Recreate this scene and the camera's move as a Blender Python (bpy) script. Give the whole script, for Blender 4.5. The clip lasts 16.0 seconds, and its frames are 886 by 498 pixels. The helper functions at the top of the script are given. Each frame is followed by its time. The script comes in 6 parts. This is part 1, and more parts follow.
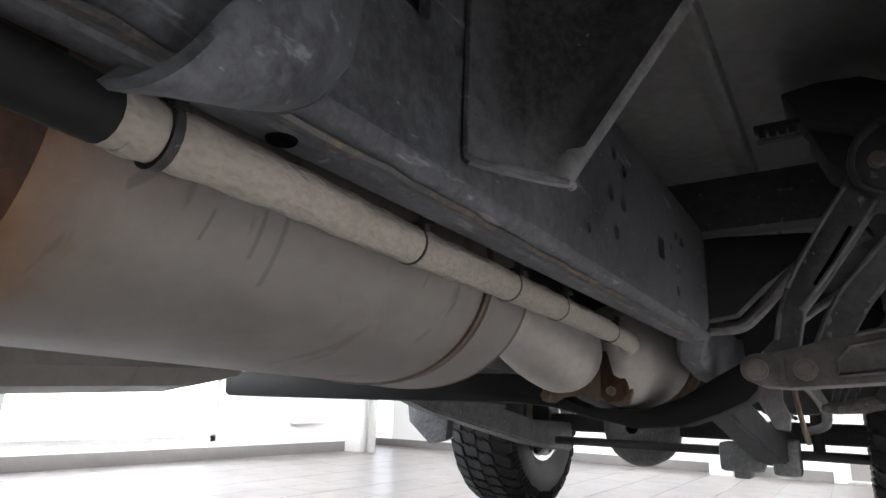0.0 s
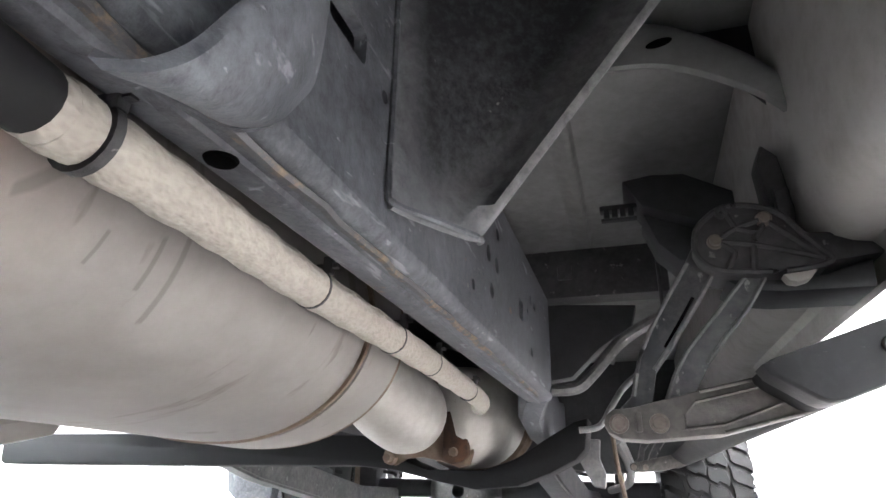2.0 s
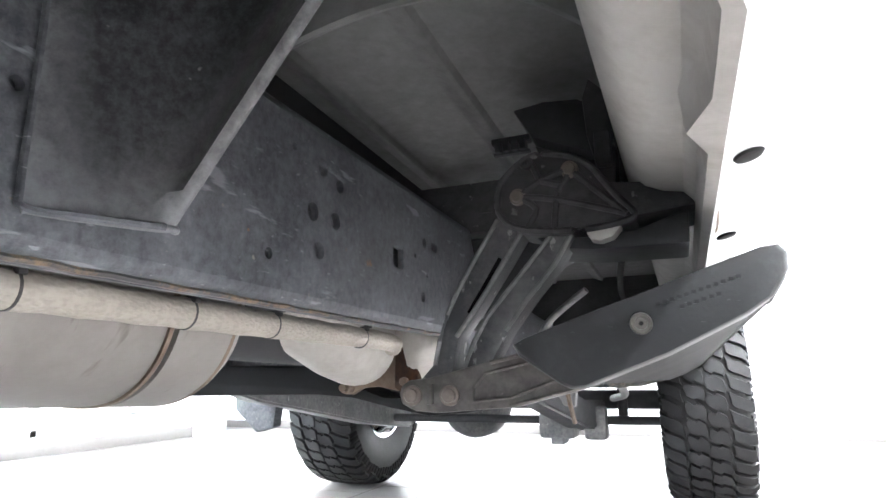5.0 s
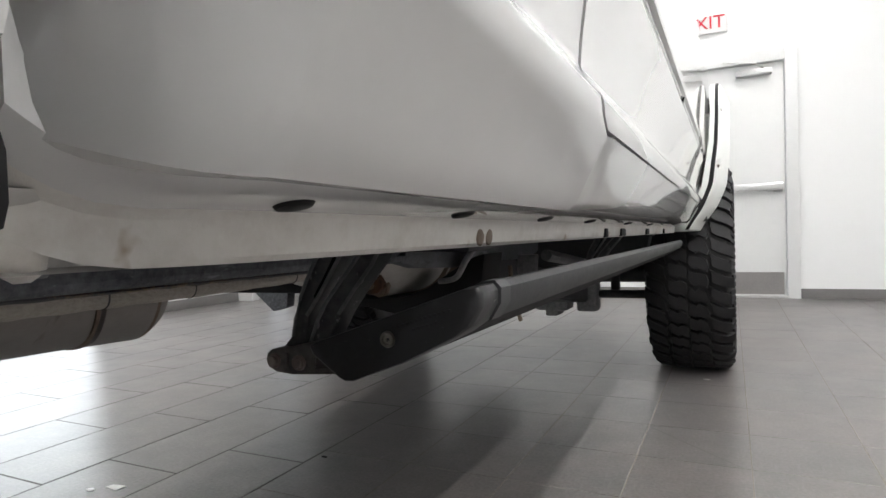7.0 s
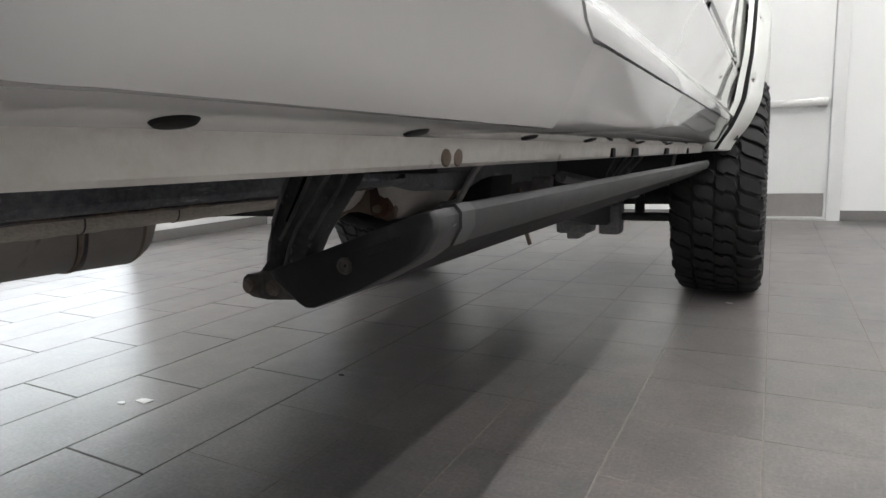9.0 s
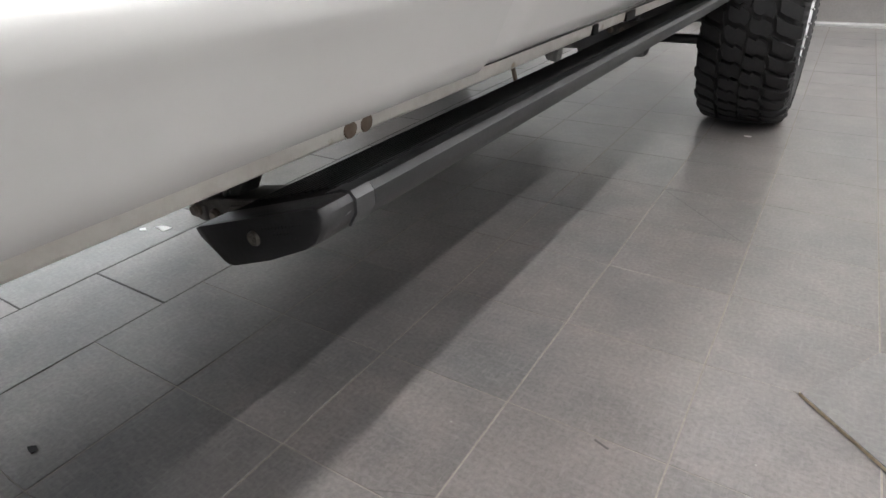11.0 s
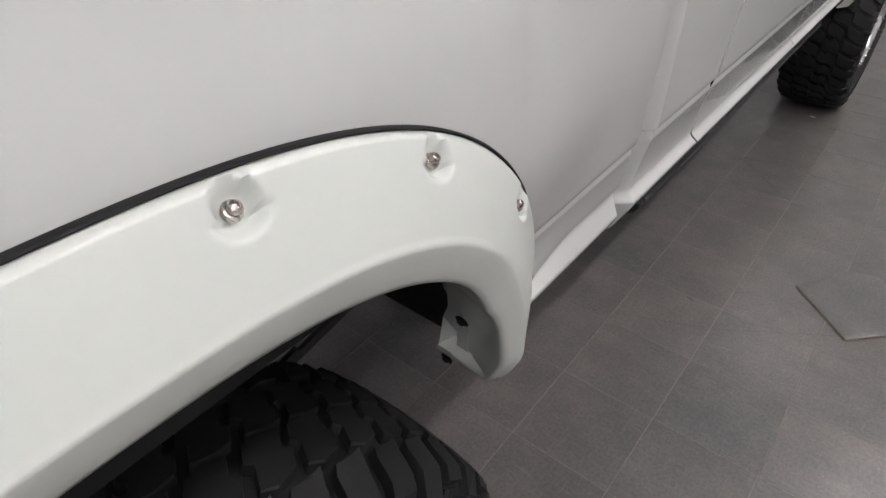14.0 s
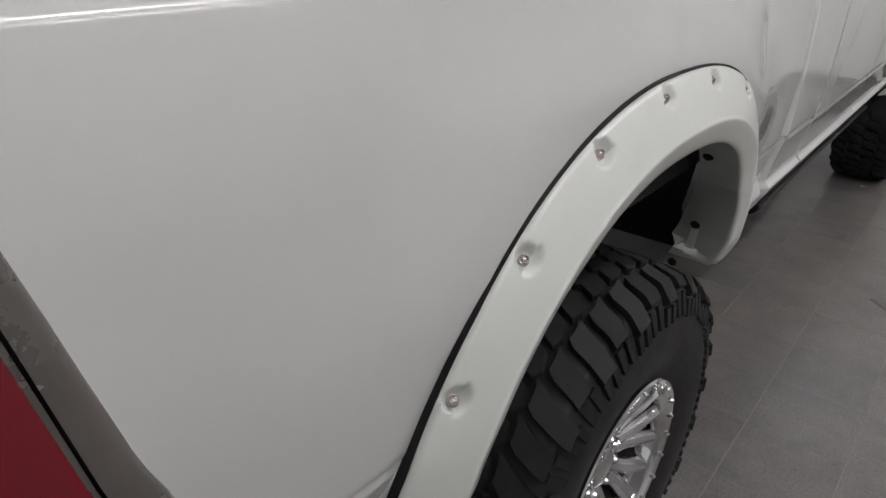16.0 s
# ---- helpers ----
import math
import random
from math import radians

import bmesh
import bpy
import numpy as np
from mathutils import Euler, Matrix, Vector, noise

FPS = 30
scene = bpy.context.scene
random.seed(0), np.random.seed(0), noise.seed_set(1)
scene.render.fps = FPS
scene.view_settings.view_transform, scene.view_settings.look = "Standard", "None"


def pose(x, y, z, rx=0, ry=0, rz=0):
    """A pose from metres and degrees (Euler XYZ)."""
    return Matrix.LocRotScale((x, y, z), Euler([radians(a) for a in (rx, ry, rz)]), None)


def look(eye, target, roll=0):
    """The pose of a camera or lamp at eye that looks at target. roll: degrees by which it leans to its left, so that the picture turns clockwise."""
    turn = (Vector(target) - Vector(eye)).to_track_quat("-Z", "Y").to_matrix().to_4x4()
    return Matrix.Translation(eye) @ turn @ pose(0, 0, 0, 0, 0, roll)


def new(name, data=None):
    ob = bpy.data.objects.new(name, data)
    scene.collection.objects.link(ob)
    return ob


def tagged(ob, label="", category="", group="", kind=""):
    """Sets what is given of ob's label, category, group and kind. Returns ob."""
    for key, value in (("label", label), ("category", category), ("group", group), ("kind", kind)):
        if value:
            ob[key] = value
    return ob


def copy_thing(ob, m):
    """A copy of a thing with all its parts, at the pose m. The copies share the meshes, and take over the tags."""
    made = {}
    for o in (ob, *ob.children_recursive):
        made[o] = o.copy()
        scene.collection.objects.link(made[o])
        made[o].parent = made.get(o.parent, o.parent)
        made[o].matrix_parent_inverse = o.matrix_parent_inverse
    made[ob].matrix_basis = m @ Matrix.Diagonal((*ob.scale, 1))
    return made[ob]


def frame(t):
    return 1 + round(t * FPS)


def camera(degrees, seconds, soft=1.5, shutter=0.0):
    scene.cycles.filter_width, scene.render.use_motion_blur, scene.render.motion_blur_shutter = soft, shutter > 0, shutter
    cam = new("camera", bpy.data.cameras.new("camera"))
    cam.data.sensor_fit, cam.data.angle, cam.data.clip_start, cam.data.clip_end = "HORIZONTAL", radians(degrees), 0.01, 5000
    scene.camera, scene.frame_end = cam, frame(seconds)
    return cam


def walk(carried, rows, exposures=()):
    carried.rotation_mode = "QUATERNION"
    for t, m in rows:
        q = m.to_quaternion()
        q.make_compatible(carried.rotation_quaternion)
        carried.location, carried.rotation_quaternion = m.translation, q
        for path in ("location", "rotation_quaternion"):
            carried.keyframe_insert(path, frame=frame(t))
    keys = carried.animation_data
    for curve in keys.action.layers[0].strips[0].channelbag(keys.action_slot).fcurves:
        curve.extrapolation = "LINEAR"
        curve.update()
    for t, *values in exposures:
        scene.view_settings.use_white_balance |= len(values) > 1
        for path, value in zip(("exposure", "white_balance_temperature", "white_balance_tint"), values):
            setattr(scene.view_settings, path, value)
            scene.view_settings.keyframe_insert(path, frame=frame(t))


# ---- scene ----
cam = camera(73.3, 16.0)
PATH = [
    (0, (0.792, 1.553, 0.514), (-0.294, 3.155, 1.016), 1.9),
    (0.5, (0.748, 1.564, 0.489), (-0.133, 3.246, 1.117), 2.3),
    (1, (0.723, 1.524, 0.46), (0.075, 3.281, 1.164), 2.2),
    (1.5, (0.727, 1.511, 0.481), (0.182, 3.297, 1.2), 1.7),
    (2, (0.746, 1.535, 0.505), (0.187, 3.319, 1.214), 0.8),
    (2.5, (0.784, 1.571, 0.518), (0.135, 3.33, 1.215), 0.5),
    (3, (0.815, 1.588, 0.55), (0.111, 3.346, 1.194), 0.3),
    (3.5, (0.849, 1.586, 0.603), (0.116, 3.347, 1.204), -0.1),
    (4, (0.877, 1.582, 0.606), (0.149, 3.349, 1.195), -0.3),
    (4.5, (0.9, 1.599, 0.573), (0.182, 3.374, 1.148), -0.5),
    (5, (0.938, 1.627, 0.562), (0.217, 3.446, 0.978), -0.8),
    (5.2, (0.967, 1.633, 0.57), (0.239, 3.469, 0.889), -1.0),
    (7.3, (1.177, 1.597, 0.677), (0.273, 3.378, 0.568), -2.0),
    (7.5, (1.183, 1.606, 0.662), (0.261, 3.374, 0.51), -2.0),
    (8, (1.181, 1.63, 0.658), (0.241, 3.38, 0.42), -1.9),
    (8.2, (1.175, 1.637, 0.661), (0.231, 3.38, 0.39), -2.0),
    (10.3, (1.24, 1.673, 0.706), (0.238, 3.368, 0.354), -2.7),
    (10.5, (1.235, 1.701, 0.729), (0.224, 3.368, 0.283), -1.8),
    (11, (1.279, 1.722, 0.808), (0.316, 3.191, -0.149), -2.3),
    (11.5, (1.264, 1.681, 0.836), (0.348, 3.069, -0.275), -2.5),
    (12, (1.249, 1.6, 1.005), (0.386, 2.93, -0.214), -2.3),
    (12.5, (1.317, 1.433, 1.201), (0.49, 2.728, -0.079), -1.6),
    (13, (1.406, 1.188, 1.312), (0.521, 2.420, 0.062), -2.1),
    (13.5, (1.407, 0.925, 1.423), (0.47, 2.143, 0.143), -1.4),
    (14, (1.433, 0.687, 1.493), (0.412, 1.898, 0.273), -1.5),
    (14.5, (1.468, 0.442, 1.517), (0.337, 1.666, 0.411), -1.3),
    (15, (1.485, 0.187, 1.539), (0.301, 1.434, 0.518), -1.5),
    (15.5, (1.481, -0.036, 1.548), (0.275, 1.252, 0.607), -1.4),
    (16, (1.485, -0.233, 1.507), (0.283, 1.075, 0.588), -1.3),
]
EXPOSURES = [(0, 2.95, 6300, 11.5), (0.5, 3.75, 6300, 11.0), (1, 4.3, 6300, 10.5), (2, 4.55, 6200, 10.5), (2.5, 4.6, 6150, 10.0), (3.5, 4.8, 6200, 10.0), (4, 4.95, 6330, 10.0), (4.5, 4.75, 5980, 9.0), (5, 4.55, 6066, 9.0), (5.4, 4.12, 6140, 9.1), (6.2, 2.6, 6300, 9.6), (6.8, 1.85, 6420, 10.0), (7.3, 1.45, 6450, 10.0), (10.5, 1.45, 6450, 10.0), (11, 1.78, 6430, 10.3), (11.5, 2.0, 6440, 10.7), (12, 1.46, 6450, 11.0), (12.5, 0.95, 6450, 11.8), (13, 0.88, 6450, 12.5), (14, 0.6, 6450, 12.5), (15, 0.55, 6450, 12.5), (16, 0.36, 6450, 12.5)]
walk(cam, [(t, look(eye, target, roll)) for t, eye, target, roll in PATH], EXPOSURES)
LED_POWER, DAY_POWER, SOUTH_FILL_POWER = 25.0, 1.5, 0.25

# ---- light ----
world = bpy.data.worlds.new("world")
world.use_nodes = True
scene.world = world
world.node_tree.nodes["Background"].inputs[0].default_value = (0.9, 0.95, 1.0, 1)
world.node_tree.nodes["Background"].inputs[1].default_value = 0.25


# ---- materials ----
def nodes_of(name):
    m = bpy.data.materials.new(name)
    m.use_nodes = True
    nt = m.node_tree
    return m, nt, nt.nodes["Principled BSDF"]


def noise_node(nt, scale, detail=4.0, rough=0.6, coords="Object", stretch=(1, 1, 1)):
    tc = nt.nodes.new("ShaderNodeTexCoord")
    mp = nt.nodes.new("ShaderNodeMapping")
    mp.inputs["Scale"].default_value = stretch
    nz = nt.nodes.new("ShaderNodeTexNoise")
    nz.inputs["Scale"].default_value = scale
    nz.inputs["Detail"].default_value = detail
    nz.inputs["Roughness"].default_value = rough
    nt.links.new(tc.outputs[coords], mp.inputs[0])
    nt.links.new(mp.outputs[0], nz.inputs["Vector"])
    return nz


def ramp(nt, src, stops):
    r = nt.nodes.new("ShaderNodeValToRGB")
    while len(r.color_ramp.elements) < len(stops):
        r.color_ramp.elements.new(0.5)
    for e, (p, c) in zip(r.color_ramp.elements, stops):
        e.position = p
        e.color = (*c, 1) if len(c) == 3 else c
    nt.links.new(src, r.inputs[0])
    return r


def mix(nt, fac, a, b, mode="MIX"):
    n = nt.nodes.new("ShaderNodeMix")
    n.data_type, n.blend_type = "RGBA", mode
    for sock, v in ((n.inputs[0], fac), (n.inputs[6], a), (n.inputs[7], b)):
        if isinstance(v, (int, float)):
            sock.default_value = v
        elif isinstance(v, tuple):
            sock.default_value = (*v, 1)
        else:
            nt.links.new(v, sock)
    return n.outputs[2]


def bump(nt, bs, height, strength, distance):
    b = nt.nodes.new("ShaderNodeBump")
    b.inputs["Strength"].default_value = strength
    b.inputs["Distance"].default_value = distance
    nt.links.new(height, b.inputs["Height"])
    nt.links.new(b.outputs[0], bs.inputs["Normal"])


def worn(name, base, dust, fine=60, coarse=6, rough=(0.45, 0.75), metal=0.0, amount=(0.45, 0.75), relief=0.15, spots=None, coat=0.0, spec=0.5):
    """A surface of one base colour with dust or wear at two scales and a fine relief."""
    m, nt, bs = nodes_of(name)
    a = noise_node(nt, coarse, 5, 0.65)
    b = noise_node(nt, fine, 6, 0.7)
    both = nt.nodes.new("ShaderNodeMath")
    both.operation = "MULTIPLY_ADD"
    both.inputs[1].default_value = 0.5
    half = nt.nodes.new("ShaderNodeMath")
    half.operation = "MULTIPLY"
    half.inputs[1].default_value = 0.5
    nt.links.new(b.outputs[0], half.inputs[0])
    nt.links.new(a.outputs[0], both.inputs[0])
    nt.links.new(half.outputs[0], both.inputs[2])
    f = ramp(nt, both.outputs[0], [(amount[0], (0, 0, 0)), (amount[1], (1, 1, 1))])
    col = mix(nt, f.outputs[0], base, dust)
    if spots:
        s = noise_node(nt, spots[1], 3, 0.5)
        sf = ramp(nt, s.outputs[0], [(spots[2], (0, 0, 0)), (spots[2] + 0.06, (1, 1, 1))])
        col = mix(nt, sf.outputs[0], col, spots[0])
    nt.links.new(col, bs.inputs["Base Color"])
    rr = ramp(nt, both.outputs[0], [(amount[0], (rough[0],) * 3), (amount[1], (rough[1],) * 3)])
    nt.links.new(rr.outputs[0], bs.inputs["Roughness"])
    bs.inputs["Metallic"].default_value = metal
    bs.inputs["Coat Weight"].default_value = coat
    bs.inputs["Coat Roughness"].default_value = 0.04
    bs.inputs["Specular IOR Level"].default_value = spec
    if relief:
        bump(nt, bs, b.outputs[0], relief, 0.002)
    return m


def marks(m, colour, scale, stretch, level, soft=0.05, amount=1.0, detail=4):
    """Flecks, scratches or stains of one colour laid over a material."""
    nt = m.node_tree
    bs = nt.nodes["Principled BSDF"]
    under = bs.inputs["Base Color"].links[0].from_socket
    n = noise_node(nt, scale, detail, 0.6, stretch=stretch)
    f = ramp(nt, n.outputs[0], [(level, (0, 0, 0)), (level + soft, (amount,) * 3)])
    nt.links.new(mix(nt, f.outputs[0], under, colour), bs.inputs["Base Color"])


def dusty_edge(m, colour, normal, start, end, amount):
    """Dust gathered along one straight edge, broken up by noise."""
    nt = m.node_tree
    bs = nt.nodes["Principled BSDF"]
    under = bs.inputs["Base Color"].links[0].from_socket
    tc = nt.nodes.new("ShaderNodeTexCoord")
    dot = nt.nodes.new("ShaderNodeVectorMath")
    dot.operation = "DOT_PRODUCT"
    dot.inputs[1].default_value = normal
    nt.links.new(tc.outputs["Object"], dot.inputs[0])
    mr = nt.nodes.new("ShaderNodeMapRange")
    mr.inputs["From Min"].default_value = start
    mr.inputs["From Max"].default_value = end
    nt.links.new(dot.outputs["Value"], mr.inputs["Value"])
    n = noise_node(nt, 90, 5, 0.7)
    r = ramp(nt, n.outputs[0], [(0.3, (0.35 * amount,) * 3), (0.65, (amount,) * 3)])
    f = mix(nt, 1.0, mr.outputs[0], r.outputs[0], "MULTIPLY")
    nt.links.new(mix(nt, f, under, colour), bs.inputs["Base Color"])


def stroke(nt, place, a, b, width):
    """A soft-edged line from a to b, seen from above, as a mask."""
    span = Vector((b[0] - a[0], b[1] - a[1], 0))
    rel = nt.nodes.new("ShaderNodeVectorMath")
    rel.operation = "SUBTRACT"
    nt.links.new(place, rel.inputs[0])
    rel.inputs[1].default_value = ((a[0] + b[0]) / 2, (a[1] + b[1]) / 2, 0)
    masks = []
    for axis, inner, outer in ((span / span.length, span.length * 0.44, span.length * 0.5), (Vector((-span.y, span.x, 0)).normalized(), width * 0.3, width * 0.6)):
        dot = nt.nodes.new("ShaderNodeVectorMath")
        dot.operation = "DOT_PRODUCT"
        nt.links.new(rel.outputs[0], dot.inputs[0])
        dot.inputs[1].default_value = axis
        far_off = nt.nodes.new("ShaderNodeMath")
        far_off.operation = "ABSOLUTE"
        nt.links.new(dot.outputs["Value"], far_off.inputs[0])
        fade = nt.nodes.new("ShaderNodeMapRange")
        for key, value in (("From Min", inner), ("From Max", outer), ("To Min", 1.0), ("To Max", 0.0)):
            fade.inputs[key].default_value = value
        nt.links.new(far_off.outputs[0], fade.inputs["Value"])
        masks.append(fade.outputs[0])
    both = nt.nodes.new("ShaderNodeMath")
    both.operation = "MULTIPLY"
    nt.links.new(masks[0], both.inputs[0])
    nt.links.new(masks[1], both.inputs[1])
    return both.outputs[0]


def plain(name, col, rough, metal=0.0, coat=0.0):
    m, nt, bs = nodes_of(name)
    bs.inputs["Base Color"].default_value = (*col, 1)
    bs.inputs["Roughness"].default_value = rough
    bs.inputs["Metallic"].default_value = metal
    bs.inputs["Coat Weight"].default_value = coat
    return m


def glow(name, col, strength):
    m, nt, bs = nodes_of(name)
    bs.inputs["Base Color"].default_value = (0.8, 0.8, 0.8, 1)
    bs.inputs["Emission Color"].default_value = (*col, 1)
    bs.inputs["Emission Strength"].default_value = strength
    return m


PAINT = worn("white_paint", (0.65, 0.65, 0.641), (0.62, 0.62, 0.612), 9, 1.2, (0.16, 0.22), 0, (0.35, 0.7), 0.0, coat=1.0)
FLARE = worn("flare_white", (0.74, 0.76, 0.72), (0.70, 0.72, 0.69), 14, 2, (0.30, 0.36), 0, (0.35, 0.7), 0.0, coat=0.45)
SILL = worn("dusty_white_sill", (0.465, 0.452, 0.427), (0.31, 0.285, 0.258), 40, 7, (0.4, 0.6), 0, (0.45, 0.75), 0.1, spots=((0.36, 0.30, 0.25), 22, 0.71))
FLANGEPAINT = worn("stained_flange_paint", (0.62, 0.60, 0.565), (0.50, 0.47, 0.43), 70, 9, (0.35, 0.55), 0, (0.45, 0.72), 0.25, spots=((0.34, 0.27, 0.20), 34, 0.71))
marks(FLANGEPAINT, (0.36, 0.27, 0.22), 3.0, (1.0, 1.0, 1.0), 0.56, 0.14, 0.55)
STAINED = worn("stained_white_sill", (0.60, 0.57, 0.53), (0.38, 0.33, 0.28), 40, 7, (0.4, 0.6), 0, (0.45, 0.75), 0.1, spots=((0.24, 0.17, 0.12), 26, 0.64))
FRAME = worn("black_frame_paint", (0.044, 0.048, 0.056), (0.178, 0.187, 0.203), 110, 9, (0.5, 0.75), 0, (0.40, 0.66), 0.5, spots=((0.24, 0.225, 0.20), 60, 0.74))
OUTRIG = worn("black_bracket_paint", (0.016, 0.017, 0.019), (0.085, 0.088, 0.095), 150, 7, (0.42, 0.7), 0, (0.47, 0.70), 0.4, spots=((0.18, 0.18, 0.175), 90, 0.73), spec=0.3)
# dust along the flange, its band widened to paint the fold's soft light
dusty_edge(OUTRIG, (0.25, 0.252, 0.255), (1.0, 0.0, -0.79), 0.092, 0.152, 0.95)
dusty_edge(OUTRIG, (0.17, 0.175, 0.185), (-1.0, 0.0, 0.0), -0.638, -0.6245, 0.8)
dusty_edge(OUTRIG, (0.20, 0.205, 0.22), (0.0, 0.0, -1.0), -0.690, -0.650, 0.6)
marks(FRAME, (0.34, 0.35, 0.37), 30, (3.0, 0.35, 1.6), 0.635, 0.05, 0.55)
marks(FRAME, (0.30, 0.31, 0.33), 70, (0.5, 1.0, 4.0), 0.665, 0.04, 0.6)
marks(FRAME, (0.025, 0.025, 0.028), 24, (1.0, 0.5, 1.0), 0.655, 0.06, 0.7)
marks(FRAME, (0.24, 0.125, 0.055), 34, (1.0, 0.7, 1.0), 0.70, 0.04, 0.8)
PAN = worn("grey_underbody_paint", (0.195, 0.20, 0.196), (0.125, 0.127, 0.124), 45, 4, (0.5, 0.7), 0, (0.4, 0.7), 0.1)
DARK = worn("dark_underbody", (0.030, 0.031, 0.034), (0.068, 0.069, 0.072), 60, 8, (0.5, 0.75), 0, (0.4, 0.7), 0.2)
CASTING = worn("dusty_black_casting", (0.026, 0.0255, 0.028), (0.090, 0.087, 0.088), 80, 9, (0.45, 0.7), 0.1, (0.42, 0.70), 0.5)
ARMMETAL = worn("scuffed_dark_arm", (0.130, 0.132, 0.136), (0.33, 0.322, 0.31), 70, 10, (0.4, 0.65), 0.3, (0.42, 0.72), 0.35)
LINKMETAL = worn("dusty_dark_link", (0.058, 0.060, 0.064), (0.18, 0.179, 0.178), 70, 12, (0.4, 0.65), 0.3, (0.42, 0.70), 0.4)
marks(LINKMETAL, (0.36, 0.355, 0.345), 90, (1.0, 1.0, 0.6), 0.645, 0.04, 0.8)
PINMETAL = worn("tan_zinc_pin", (0.27, 0.235, 0.205), (0.17, 0.145, 0.125), 160, 50, (0.35, 0.55), 0.6, (0.42, 0.7), 0.2)
LOWARM = worn("dusty_cast_arm", (0.085, 0.080, 0.077), (0.25, 0.232, 0.215), 60, 14, (0.4, 0.65), 0.3, (0.40, 0.68), 0.5)
marks(LOWARM, (0.42, 0.40, 0.37), 80, (0.6, 1.0, 1.0), 0.65, 0.04, 0.8)
CAPMAT = worn("black_plastic_cap", (0.020, 0.020, 0.0215), (0.055, 0.055, 0.056), 55, 6, (0.38, 0.6), 0, (0.50, 0.78), 0.25)
marks(CAPMAT, (0.16, 0.16, 0.165), 60, (1.0, 1.0, 4.0), 0.68, 0.03, 0.6)
marks(ARMMETAL, (0.42, 0.41, 0.40), 60, (1.0, 1.0, 0.5), 0.655, 0.04, 0.8)
marks(CASTING, (0.22, 0.215, 0.21), 70, (1.0, 1.0, 1.0), 0.665, 0.04, 0.7)
BOARD = worn("black_coated_board", (0.010, 0.010, 0.011), (0.018, 0.018, 0.019), 120, 8, (0.6, 0.75), 0.0, (0.4, 0.7), 0.1, spec=0.2)
NOSE = worn("grey_anodised_nose", (0.020, 0.021, 0.022), (0.030, 0.030, 0.032), 120, 8, (0.4, 0.5), 0.0, (0.4, 0.7), 0.1, spec=0.35)
RING = worn("grey_metal_ring", (0.040, 0.041, 0.043), (0.06, 0.06, 0.062), 120, 8, (0.4, 0.5), 0.0, (0.4, 0.7), 0.1)
BOARDTOP = worn("black_ribbed_tread", (0.010, 0.010, 0.011), (0.02, 0.02, 0.02), 90, 6, (0.5, 0.7), 0, (0.4, 0.7), 0.2, spec=0.25)
MUFFLER = worn("dull_aluminised_steel", (0.215, 0.20, 0.187), (0.305, 0.287, 0.27), 35, 4, (0.5, 0.66), 0.2, (0.35, 0.7), 0.08, spots=((0.12, 0.095, 0.08), 9, 0.69))
SEAM = worn("rusty_seam", (0.075, 0.075, 0.077), (0.28, 0.19, 0.11), 120, 20, (0.6, 0.8), 0, (0.50, 0.66), 0.4)
RUST = worn("rusty_weld", (0.10, 0.045, 0.020), (0.030, 0.024, 0.022), 50, 12, (0.6, 0.85), 0.2, (0.4, 0.65), 0.6)
marks(MUFFLER, (0.13, 0.11, 0.098), 10, (0.5, 3.0, 0.8), 0.615, 0.06, 0.6)
marks(MUFFLER, (0.16, 0.14, 0.125), 5, (1.0, 0.5, 1.0), 0.56, 0.12, 0.5)
hnt = MUFFLER.node_tree
hbs = hnt.nodes["Principled BSDF"]
hsrc = hbs.inputs["Base Color"].links[0].from_socket
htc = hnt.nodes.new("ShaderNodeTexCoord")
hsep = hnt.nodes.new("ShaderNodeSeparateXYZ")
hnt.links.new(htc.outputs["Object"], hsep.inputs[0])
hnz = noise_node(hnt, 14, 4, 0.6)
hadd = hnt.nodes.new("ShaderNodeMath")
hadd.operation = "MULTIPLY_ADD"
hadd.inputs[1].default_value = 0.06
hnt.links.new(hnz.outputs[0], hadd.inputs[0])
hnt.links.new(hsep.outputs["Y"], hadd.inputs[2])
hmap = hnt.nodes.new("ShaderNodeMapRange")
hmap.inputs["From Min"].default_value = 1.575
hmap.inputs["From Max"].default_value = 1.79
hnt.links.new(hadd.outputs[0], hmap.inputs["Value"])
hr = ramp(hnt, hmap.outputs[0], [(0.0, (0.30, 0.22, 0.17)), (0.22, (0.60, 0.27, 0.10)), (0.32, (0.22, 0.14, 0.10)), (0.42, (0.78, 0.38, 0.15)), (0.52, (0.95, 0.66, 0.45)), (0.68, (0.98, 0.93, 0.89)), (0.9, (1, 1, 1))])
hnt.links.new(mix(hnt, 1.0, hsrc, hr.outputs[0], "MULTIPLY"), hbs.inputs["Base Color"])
# dried drip marks down its flank
for a, b, width in (((0.521, 1.789), (0.484, 1.797), 0.0042), ((0.516, 1.774), (0.498, 1.777), 0.0034), ((0.522, 1.716), (0.510, 1.692), 0.004), ((0.512, 1.742), (0.500, 1.741), 0.0024)):
    under = hbs.inputs["Base Color"].links[0].from_socket
    drip = mix(hnt, 1.0, stroke(hnt, htc.outputs["Object"], a, b, width), (0.42, 0.42, 0.42), "MULTIPLY")
    hnt.links.new(mix(hnt, drip, under, (0.085, 0.072, 0.064)), hbs.inputs["Base Color"])
CATMAT = worn("pale_exhaust_steel", (0.56, 0.54, 0.505), (0.42, 0.395, 0.36), 45, 6, (0.45, 0.6), 0.15, (0.4, 0.72), 0.08)
